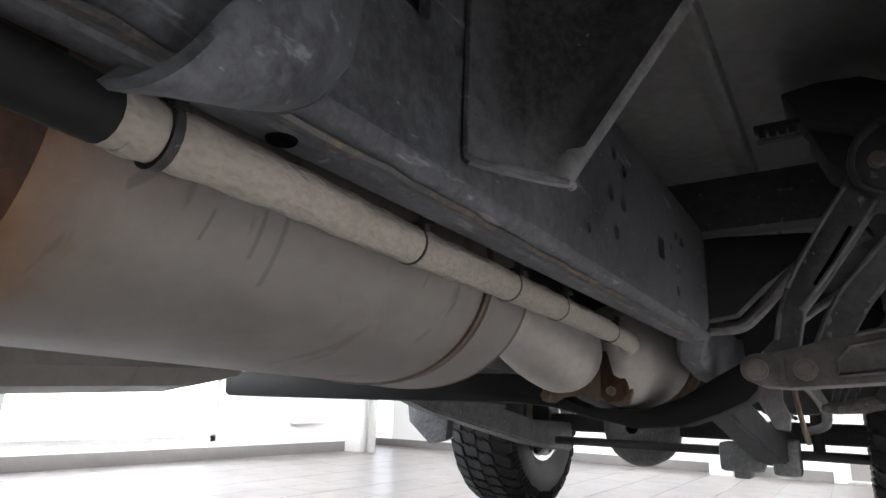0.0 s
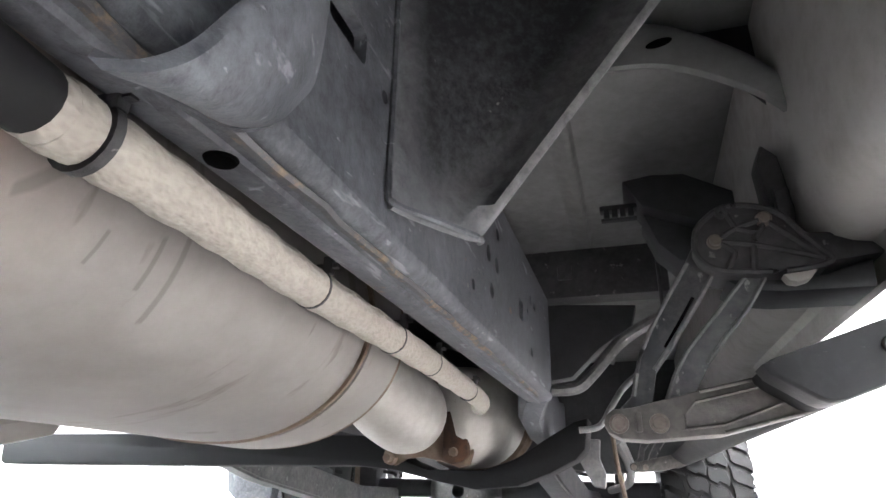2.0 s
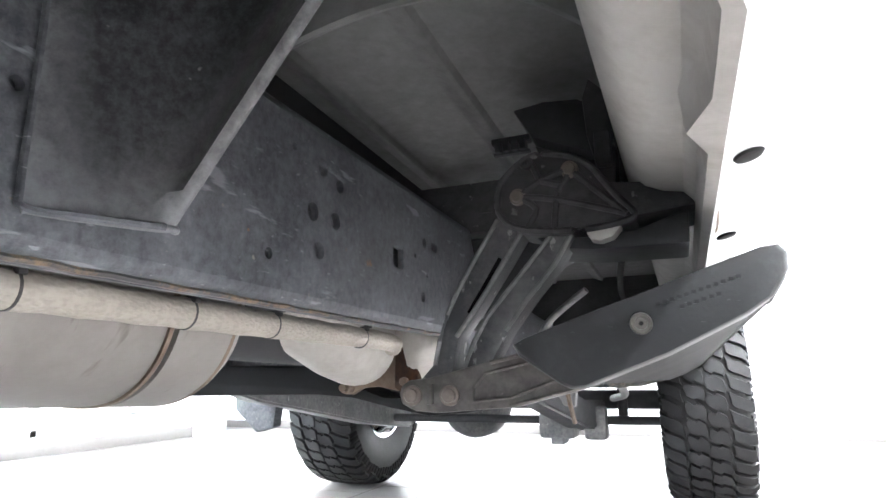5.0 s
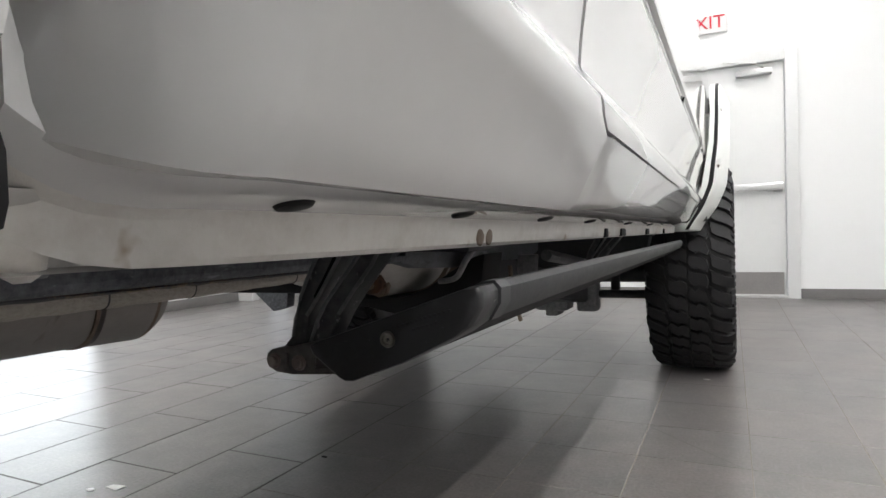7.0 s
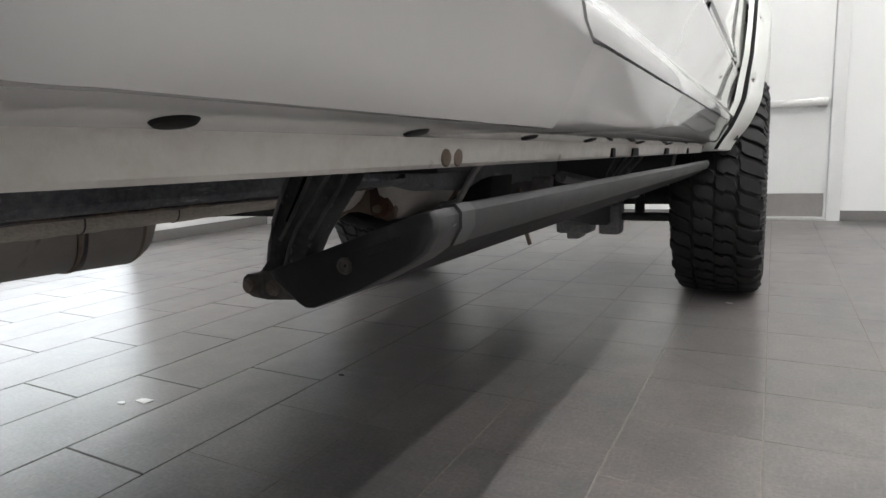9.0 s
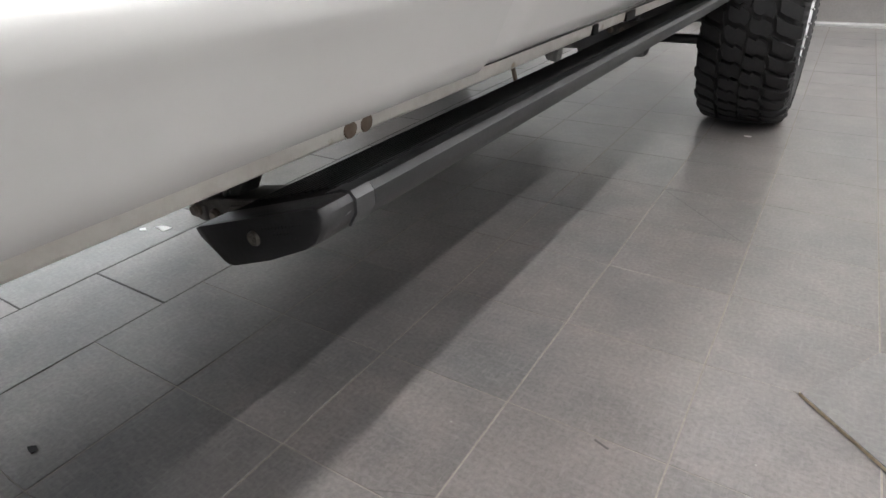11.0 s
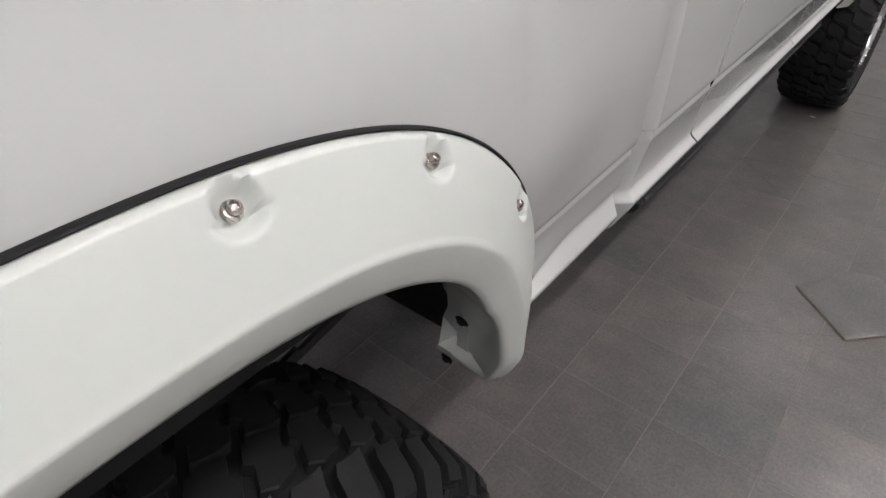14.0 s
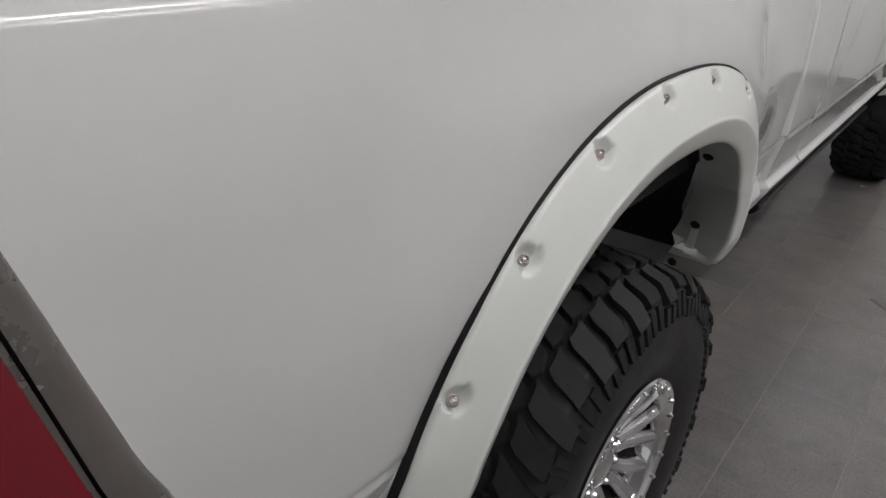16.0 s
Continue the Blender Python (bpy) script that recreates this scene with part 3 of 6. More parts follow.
    bar = part("push_bar", made_box(d0 + 0.10, d1 - 0.06, Y1 - 0.055, Y1 - 0.015, 0.94, 1.0, bevel=0.008), ALU, door, "aluminium push bar")
    for x in (d0 + 0.14, d1 - 0.10):
        part("bar_mount", made_box(x - 0.035, x + 0.035, Y1 - 0.017, Y1 + 0.03, 0.93, 1.01, bevel=0.006), ALU, bar)
    part("kick_plate", made_box(d0 + 0.06, d1 - 0.06, Y1 + 0.024, Y1 + 0.03, 0.03, 0.225), KICK, door, "grey stainless kick plate")
    part("threshold", made_box(d0 + 0.03, d1 - 0.03, Y1 - 0.03, Y1 + 0.09, 0.0, 0.02, bevel=0.004), ALU, door)
    closer = part("door_closer", made_box(1.22, 1.50, Y1 - 0.03, Y1 + 0.03, 1.945, 1.995, bevel=0.006), ALU, door, "grey door closer")
    bm = bmesh.new()
    tube(bm, [(1.44, Y1 - 0.01, 2.0), (1.38, Y1 - 0.07, 2.03), (1.12, Y1 - 0.05, 2.075)], 0.009, 8)
    part("closer_arm", bm, ALU, closer)
    sign = tagged(new("exit_sign"), "white exit sign with red letters on the wall", "sign")
    part("panel", made_box(0.80, 1.16, Y1 - 0.03, Y1, 2.36, 2.56, bevel=0.006), SIGNW, sign)
    cu = bpy.data.curves.new("letters", "FONT")
    cu.body, cu.size, cu.extrude, cu.align_x = "EXIT", 0.16, 0.002, "CENTER"
    me = bpy.data.meshes.new("letters")
    tmp = bpy.data.objects.new("letters_source", cu)
    scene.collection.objects.link(tmp)
    dg = bpy.context.evaluated_depsgraph_get()
    me = bpy.data.meshes.new_from_object(tmp.evaluated_get(dg))
    bpy.data.objects.remove(tmp)
    me.materials.clear()
    me.materials.append(SIGNR)
    lt = new("letters", me)
    lt.parent = sign
    lt.matrix_basis = pose(0.98, Y1 - 0.033, 2.40, 90, 0, 0)
    # linear ceiling lights, some of them unseen fill
    def strip(a, b, w, group):
        a, b = Vector(a), Vector(b)
        yaw = math.degrees(math.atan2(b.y - a.y, b.x - a.x))
        n = (b - a).length
        lamp = tagged(new("linear_light"), "long white linear ceiling light, switched on, some added as fill", "ceiling light", group)
        lamp.matrix_basis = pose((a.x + b.x) / 2, (a.y + b.y) / 2, 0, 0, 0, yaw)
        part("housing", made_box(-n / 2, n / 2, -w / 2 - 0.012, w / 2 + 0.012, H - 0.09, H, bevel=0.004), ALU, lamp)
        part("diffuser", made_box(-n / 2 + 0.01, n / 2 - 0.01, -w / 2, w / 2, H - 0.10, H - 0.088), LED, lamp)
    # rows at x -2.7 and y 6.6 are added fill for the walls
    for a, b, w in (((2.40, -1.3, 0), (2.40, 1.0, 0), 0.11), ((2.40, 1.06, 0), (2.40, 3.3, 0), 0.11), ((2.40, 3.36, 0), (2.40, 5.6, 0), 0.11), ((3.55, -1.3, 0), (3.55, 2.1, 0), 0.075), ((3.55, 2.16, 0), (3.55, 5.6, 0), 0.075), ((-2.7, -1.3, 0), (-2.7, 2.1, 0), 0.075), ((-2.7, 2.16, 0), (-2.7, 5.6, 0), 0.075), ((-1.8, 6.6, 0), (1.8, 6.6, 0), 0.05)):
        strip(a, b, w, "linear ceiling lights")


room()


# ---- the truck: shared shapes ----
XC = 0.16  # the truck's middle
truck = thing("pickup_truck", "white lifted pickup truck with bolt-on flares and mud tyres", "pickup truck")


def drop(bm):
    """The truck stands slightly nose down ahead of the cab's rear."""
    for v in bm.verts:
        v.co.z -= 0.010 * (max(1.75, min(v.co.y, 4.4)) - 2.05)
    return bm


def tp(name, bm, material, parent=None, label="", sharp=35):
    return part(name, drop(bm), material, parent or truck, label, sharp)


SIDE = [(0.752, 1.0495), (0.757, 1.0525), (0.761, 1.0548), (0.765, 1.0570), (0.769, 1.0590), (0.773, 1.0604), (0.778, 1.0618), (0.782, 1.0626), (0.785, 1.0628), (0.788, 1.0616), (0.794, 1.0562), (0.801, 1.0504), (0.808, 1.0478), (0.8115, 1.0474), (0.8155, 1.0476), (0.82, 1.0482), (0.826, 1.0490), (0.836, 1.0504), (0.85, 1.0528), (0.87, 1.0566), (0.895, 1.0614),
        (0.913, 1.0655), (0.926, 1.0686), (0.934, 1.0709), (0.936, 1.0712), (0.938, 1.0711), (0.946, 1.0701), (0.954, 1.0690), (0.9565, 1.0700), (0.96, 1.0765), (0.966, 1.0778), (0.974, 1.0783), (1.05, 1.080), (1.15, 1.082), (1.25, 1.080), (1.33, 1.0765), (1.38, 1.0725), (1.42, 1.068), (1.462, 1.0615), (1.468, 1.0595), (1.474, 1.0555), (1.480, 1.0495), (1.50, 1.026), (1.58, 0.94)]
CROWN = 1.315


def arch_half(front, rear_axle):
    """Half length, roundness and foot height of the wheel arch ahead of and behind its crown."""
    if rear_axle:
        return (0.555, 2.51, 0.862) if front else (0.658, 2.157, 0.66)
    return (0.55, 2.6, 0.70) if front else (0.59, 2.4, 0.625)


def arch_point(yc, q, d):
    c, s = math.cos(q), math.sin(q)
    a, n, foot = arch_half(c > 0, yc < 2)
    y, z = yc + (a - d) * math.copysign(abs(c) ** (2 / n), c), foot + (CROWN - foot - d) * abs(s) ** (2 / n)
    if c > 0 and yc < 2 and z < 1.0:
        low = ((1.0 - z) / 0.138) ** 2
        y += 0.5 * d * min(1.0, (1.0 - z) / 0.16)
        z -= 0.130 * low  # the front foot narrows and runs down
    return y, z


def arch_height(yc, y, d):
    a, n, foot = arch_half(y > yc, yc < 2)
    u = abs(y - yc) / (a - d)
    return -1.0 if u >= 1 else foot + (CROWN - foot - d) * (1 - u ** n) ** (1 / n)


def corner_drop(t, r):
    """How far the cab's rear corner draws in: a crease, a flat facet, then a round."""
    return 1.6 * r * (0.48 * t + 0.52 * (1 - math.sqrt(max(0.0, 1 - t * t))))


def side_panel(name, y_lo, y_hi, levels, profile, steps, mirror=False, arch=None, off=0.0, depth=0.02, label="", round_rear=0.0):
    """A pressed body side: profile rows give x by height; the two ends may lean with height; an arch may be cut out."""
    bm = bmesh.new()
    grid = []
    for k in range(steps + 1):
        row = []
        for z in levels:
            a, b = y_lo(z), y_hi(z)
            y = a + (b - a) * k / steps
            zz = max(z, arch_height(arch, y, 0.065 if y > arch else 0.045)) if arch is not None else z
            x = lerp_table(profile, zz) + off
            if arch is not None and arch < 2:
                # the bed side swells round the wheel arch
                half, power, foot = arch_half(y > arch, True)
                reach = half * max(0.0, 1 - max(0.0, min(1.0, (zz - foot) / (CROWN - foot))) ** power) ** (1 / power)
                away = min(max(0.0, zz - arch_height(arch, y, 0)), max(0.0, abs(y - arch) - reach))
                near = max(0.0, 1 - away / 0.34)
                x += 0.025 * near * near * (3 - 2 * near) * max(0.0, min(1.0, (zz - 0.94) / 0.16 if y > arch else (zz - 0.80) / 0.12)) * max(0.0, min(1.0, (1.45 - zz) / 0.12))
                # its lower ledge narrows towards the arch
                if y > arch:
                    low = max(0.0, min(1.0, (1.52 - y) / 0.20))
                    zz -= 0.034 * low * low * (3 - 2 * low) * lerp_table([(0.786, 0.0), (0.826, 1.0), (0.848, 1.0), (0.90, 0.0)], zz)
            if round_rear and y < a + round_rear:
                t = 1 - (y - a) / round_rear
                x -= corner_drop(t, round_rear)
                zz += 0.020 * t * t * max(0.0, min(1.0, (0.76 - zz) / 0.05))
            row.append(bm.verts.new((2 * XC - x if mirror else x, y, zz)))
        grid.append(row)
    for a, b in zip(grid, grid[1:]):
        for i in range(len(levels) - 1):
            bm.faces.new((a[i], b[i], b[i + 1], a[i + 1]))
    bmesh.ops.dissolve_degenerate(bm, dist=1e-5, edges=bm.edges[:])
    edges = [e for e in bm.edges if e.is_boundary]
    out = bmesh.ops.extrude_edge_only(bm, edges=edges)
    vs = [g for g in out["geom"] if isinstance(g, bmesh.types.BMVert)]
    bmesh.ops.translate(bm, vec=(depth if mirror else -depth, 0, 0), verts=vs)
    bmesh.ops.recalc_face_normals(bm, faces=bm.faces[:])
    if (sum(f.normal.x * f.calc_area() for f in bm.faces) < 0) != mirror:
        bmesh.ops.reverse_faces(bm, faces=bm.faces[:])
    return tp(name, bm, PAINT, truck, label, 30)


def const(v):
    return lambda z: v


REAR_SEAM = [(0.70, 2.20), (0.762, 2.19), (0.766, 2.165), (0.773, 2.14), (0.786, 2.118), (0.806, 2.108), (0.97, 2.085), (1.11, 2.125), (1.35, 2.165), (1.6, 2.17)]
BED_END = [(0.75, 1.695), (0.85, 1.693), (1.08, 1.668), (1.6, 1.64)]
AY = 0.709  # crown of the rear wheel arch
MID_SEAM = [(0.7, 3.02), (1.0, 3.00), (1.6, 3.06)]
FRONT_SEAM = [(0.7, 3.92), (1.0, 3.95), (1.6, 3.98)]
LEVELS = [0.752, 0.757, 0.761, 0.765, 0.769, 0.773, 0.778, 0.782, 0.785, 0.788, 0.794, 0.801, 0.808, 0.8115, 0.8135, 0.8155, 0.82, 0.826, 0.836, 0.87, 0.895, 0.907, 0.913, 0.926, 0.934, 0.936, 0.938, 0.946, 0.954, 0.9565, 0.960, 0.966, 0.974, 0.98, 0.99, 1.0, 1.05, 1.1, 1.15, 1.2, 1.25, 1.3, 1.33, 1.36, 1.38, 1.4, 1.42, 1.44, 1.462, 1.465, 1.468, 1.471, 1.474, 1.477, 1.480, 1.50, 1.52, 1.58]
SILL_TOP = [(1.0440, 0.742), (1.0385, 0.732), (1.0300, 0.716), (1.0225, 0.702), (1.0130, 0.692)]
UNDER = [z for x, z in SILL_TOP[::-1]]
DOOR_LEVELS = [z for z in LEVELS if z >= 0.765]


def seam(t, d=0.0):
    return lambda z: lerp_table(t, z) + d


def tail_tuck(y, z):
    """The pinch flange runs in under the cab's rear corner."""
    w = max(0.0, min(1.0, (1.80 - y) / 0.08))
    return 0.024 * w * w * (3 - 2 * w) * max(0.0, min(1.0, (0.692 - z) / 0.014))


def round_end(prof, y, y0=1.705, r=0.055):
    """The sill's section drawn in where the cab's rear corner rounds off."""
    t = max(0.0, 1 - (y - y0) / r)
    g = corner_drop(t, r)
    pull = (0.0025 + 0.010 * t) * max(0.0, min(1.0, (2.225 - y) / 0.02))
    return [(max(0.9635, x - g - pull * max(0.0, min(1.0, (z - 0.688) / 0.006))) - tail_tuck(y, z), z + 0.020 * t * t * max(0.0, min(1.0, (0.76 - z) / 0.05))) for x, z in prof]


def body():
    bed = [(z, x - 0.006 + 0.018 * max(0.0, min(1.0, (z - 0.94) / 0.22))) for z, x in SIDE if not 0.786 < z < 0.86]
    bed = sorted(bed + [(0.788, 1.0562), (0.792, 1.0545), (0.824, 1.0412), (0.828, 1.0402), (0.832, 1.0400), (0.842, 1.0404), (0.8445, 1.0415), (0.8465, 1.0462), (0.850, 1.0472)])
    lv = sorted([z for z in LEVELS if not 0.786 < z < 0.86] + [0.788, 0.792, 0.80, 0.812, 0.824, 0.828, 0.832, 0.842, 0.8445, 0.8465, 0.850])
    for mirror in (False, True):
        side_panel("bed_side", const(-0.32), seam(BED_END), lv, bed, 120, mirror, AY, 0.0, 0.03)
        side_panel("cab_corner", const(1.705), seam(REAR_SEAM, -0.0025), UNDER + LEVELS, [(z, x) for x, z in SILL_TOP[::-1]] + SIDE, 60, mirror, round_rear=0.055)
        side_panel("rear_door", seam(REAR_SEAM, 0.0035), seam(MID_SEAM, -0.003), DOOR_LEVELS, SIDE, 18, mirror, off=0.001)
        side_panel("front_door", seam(MID_SEAM, 0.003), seam(FRONT_SEAM, -0.003), DOOR_LEVELS, SIDE, 18, mirror, off=0.001)
        side_panel("front_fender", seam(FRONT_SEAM, 0.003), const(5.45), LEVELS, SIDE, 60, mirror, 4.66)
        s = -1 if mirror else 1
        # sill below the doors, tucked under to the pinch flange
        prof = [(1.0552, 0.7635), (1.0482, 0.7515), (1.0385, 0.735), (1.0282, 0.716), (1.0205, 0.702), (1.0110, 0.694), (0.995, 0.688), (0.978, 0.6845), (0.972, 0.683)]
        bm = bmesh.new()
        ys = [1.705, 1.71, 1.717, 1.727, 1.74, 1.755] + [1.77 + 0.0306 * k for k in range(74)]
        loft(bm, [[(XC + s * (x - XC), y, z + 0) for x, z in round_end(prof, y)] for y in ys], False, False)
        sill = tp("rocker_panel", bm, PAINT, truck, "white rocker panel")
        prof = [(0.972, 0.683), (0.969, 0.679), (0.9683, 0.672), (0.967, 0.663), (0.9635, 0.660)]
        bm = bmesh.new()
        rng_f = random.Random(9)
        rings = []
        for y in ys:
            wave = 0.0012 * math.sin(y * 61) + rng_f.uniform(-0.0008, 0.0008)
            rings.append([(XC + s * (x + (wave * 0.7 if 0.662 < z < 0.68 else 0) - XC), y, z) for x, z in round_end(prof, y)])
        loft(bm, rings, False, False)
        tp("pinch_flange", bm, FLANGEPAINT, sill, "stained off-white pinch flange")
        # inner sill
        prof = [(0.9635, 0.660), (0.957, 0.662), (0.955, 0.682), (0.948, 0.690), (0.934, 0.6925), (0.922, 0.698), (0.9125, 0.709), (0.9060, 0.727), (0.9020, 0.755), (0.900, 0.80), (0.898, 0.95)]
        bm = bmesh.new()
        rings = []
        for y in ys:
            notch = 0.014 * math.exp(-((y - 1.885) / 0.012) ** 2) + 0.012 * math.exp(-((y - 2.62) / 0.014) ** 2)
            rings.append([(XC + s * (x - (notch if 0.661 < z < 0.686 else 0) - (tail_tuck(y, z) if x > 0.94 else 0) - XC), y, z) for x, z in prof])
        loft(bm, rings, False, False)
        tp("inner_sill", bm, SILL, truck, "dusty off-white inner sill panel")
        if not mirror:
            for y, z in ((2.070, 0.669), (2.090, 0.669)):
                bm = bmesh.new()
                lathe(bm, [(0.9690, 0.0), (0.9690, 0.0045), (0.9684, 0.0075), (0.9672, 0.0085), (0.9668, 0.0085)], (0, y, z), "x", 18)
                tp("plug", bm, FLANGE, sill, "brown rubber drain plug")
            for y in (1.812, 2.000, 2.216, 2.44, 2.78, 3.12):
                bm = bmesh.new()
                lathe(bm, [(-0.0015, 0.0), (-0.0015, 0.005), (-0.001, 0.0075), (0.001, 0.009)], (0.9835, 0, 0), "z", 20)
                for v in bm.verts:
                    v.co = Vector((v.co.x, v.co.y * 1.25 + y, 0.6850 + v.co.z + 0.21 * (v.co.x - 0.9835)))
                tp("plug", bm, TRIM, sill, "black oval drain plug")
    # rear lower corner of the cab and its dusty bottom lip
    prof = [(0.867, 0.95), (0.867, 0.702), (0.8672, 0.695), (0.8685, 0.689), (0.8715, 0.6835), (0.8755, 0.680), (0.880, 0.678), (0.892, 0.6735), (0.912, 0.667), (0.924, 0.662), (0.931, 0.660), (0.936, 0.662), (0.9385, 0.670), (0.939, 0.69), (0.939, 0.95)]
    bm = bmesh.new()
    loft(bm, [[(x + f * (0.92 - x), y, z + g) for x, z in prof] for y, f, g in ((1.731, 0.02, -0.001), (1.728, 0.0, -0.003), (1.722, 0.0, -0.003), (1.720, 0.03, 0.0), (1.690, 0.03, 0.0), (1.686, 0.0, -0.003), (1.66, 0.0, 0.0))], False, False)
    tp("bed_sill", bm, STAINED, truck, "dusty off-white stained lower bed sill", 60)
    # cab back, roof, glasshouse, bed, bonnet: plain closing forms
    bm = bmesh.new()
    rings = []
    for z, g, y0, y1 in ((1.0, 0.03, 1.74, 3.96), (1.42, 0.06, 1.74, 3.96), (1.60, 0.18, 1.74, 3.96), (1.95, 0.28, 1.86, 3.3), (2.0, 0.36, 1.95, 3.15)):
        w = 0.905 - g
        rings.append([(XC - w, y0, z), (XC + w, y0, z), (XC + w, y1, z), (XC - w, y1, z)])
    loft(bm, rings, True, True)
    bmesh.ops.bevel(bm, geom=[e for e in bm.edges if e.calc_length() > 0.2], offset=0.03, segments=3, affect="EDGES")
    tp("cab_shell", bm, PAINT, truck)
    tp("bed_floor", made_box(XC - 0.86, XC + 0.86, -0.3, 1.68, 1.02, 1.06), LINER, truck)
    for y0, y1 in ((1.64, 1.685), (-0.33, -0.28)):
        tp("bed_panel", made_box(XC - 0.74, XC + 0.74, y0, y1, 0.95, 1.56, bevel=0.01), PAINT, truck)
    for s in (-1, 1):
        c = XC + s * 0.70
        tp("bed_rail", made_box(c - 0.06, c + 0.06, -0.3, 1.68, 1.555, 1.60, bevel=0.012), TRIM, truck)
        bm = bmesh.new()
        box(bm, c - 0.02, c + 0.02, -0.3, 1.68, 1.05, 1.56)
        tp("bed_inner_wall", bm, LINER, truck)
    bm = bmesh.new()
    loft(bm, [[(XC - w, y, z0), (XC + w, y, z0), (XC + w, y, z1), (XC + w * 0.8, y, z1 + 0.05), (XC - w * 0.8, y, z1 + 0.05), (XC - w, y, z1)] for y, w, z0, z1 in ((3.97, 0.86, 1.2, 1.52), (5.0, 0.84, 1.2, 1.50), (5.5, 0.78, 1.2, 1.42))])
    tp("bonnet", bm, PAINT, truck)
    tp("front_bumper", made_box(XC - 0.9, XC + 0.9, 5.42, 5.6, 0.72, 1.2, bevel=0.04), PAINT, truck)
    tp("rear_bumper", made_box(XC - 0.9, XC + 0.9, -0.55, -0.36, 0.66, 0.86, bevel=0.03), CHROME, truck)
    # tail light
    bm = bmesh.new()
    bezel = [(-0.36, 1.02), (-0.20, 1.02), (-0.16, 1.034), (-0.138, 1.055), (-0.130, 1.075), (-0.1295, 1.095), (-0.147, 1.17), (-0.180, 1.36), (-0.20, 1.43), (-0.36, 1.43)]
    loft(bm, [[(x, -0.27 + (y + 0.27) * f, 1.22 + (z - 1.22) * (0.4 + 0.6 * f)) for y, z in bezel] for x, f in ((0.98, 1.0), (1.080, 1.0), (1.090, 0.985), (1.097, 0.95), (1.1015, 0.90), (1.1040, 0.83), (1.1045, 0.74))], True, True)
    lamp = tp("tail_light", bm, SMOKE, truck, "smoked bezel of the tail light")
    bm = bmesh.new()
    prism(bm, [(-0.355, 1.04), (-0.21, 1.04), (-0.178, 1.07), (-0.172, 1.09), (-0.185, 1.17), (-0.203, 1.33), (-0.22, 1.41), (-0.355, 1.41)], "x", 1.0, 1.108, 0.008)
    part("lens", bm, REDLENS, lamp, "deep red lens")
    bm = bmesh.new()
    tube(bm, [(1.1045, y, z) for y, z in ((-0.205, 1.036), (-0.174, 1.068), (-0.168, 1.09), (-0.181, 1.17), (-0.199, 1.33), (-0.216, 1.413))], 0.0014, 8)
    part("seal", bm, GAP, lamp, "black line round the lens")
    # black strips just behind the door seams, giving them their shade
    for table in (REAR_SEAM, MID_SEAM, FRONT_SEAM):
        bm = bmesh.new()
        zs = [0.766, 0.772, 0.778, 0.785, 0.79, 0.80, 0.812, 0.83, 0.9, 0.96, 0.975, 1.05, 1.15, 1.3, 1.4, 1.45]
        loft(bm, [[(lerp_table(SIDE, z) - g, lerp_table(table, z) + e, z) for g, e in ((0.0016, -0.005), (0.0016, 0.005), (0.03, 0.005), (0.03, -0.005))] for z in zs], True, True)
        tp("seam_shade", bm, GAP, truck, "black strip for the shade in the door seam")
    # black clips along the pinch flange
    for k, y in enumerate((2.62, 2.78, 3.16, 3.58)):
        tp("flange_clip", made_box(0.958, 0.9715, y, y + (0.05 if k % 3 else 0.022), 0.661, 0.676, bevel=0.002), TRIM, truck, "black plastic clip on the flange")
    # black sheet set between bed and cab to keep their gap dark
    tp("gap_filler", made_box(0.88, 0.90, 1.64, 1.75, 0.80, 1.5), TRIM, truck)
    bm = bmesh.new()
    box(bm, 0.956, 0.990, 1.620, 1.694, 0.672, 0.706, 0.010)
    tp("bed_seal", bm, TRIM, truck, "black rubber edge under the bed front")
    tp("bed_corner", made_box(0.965, 1.002, 1.40, 1.690, 0.72, 0.80, bevel=0.010), PAINT, truck, "white inner lower corner of the bed")


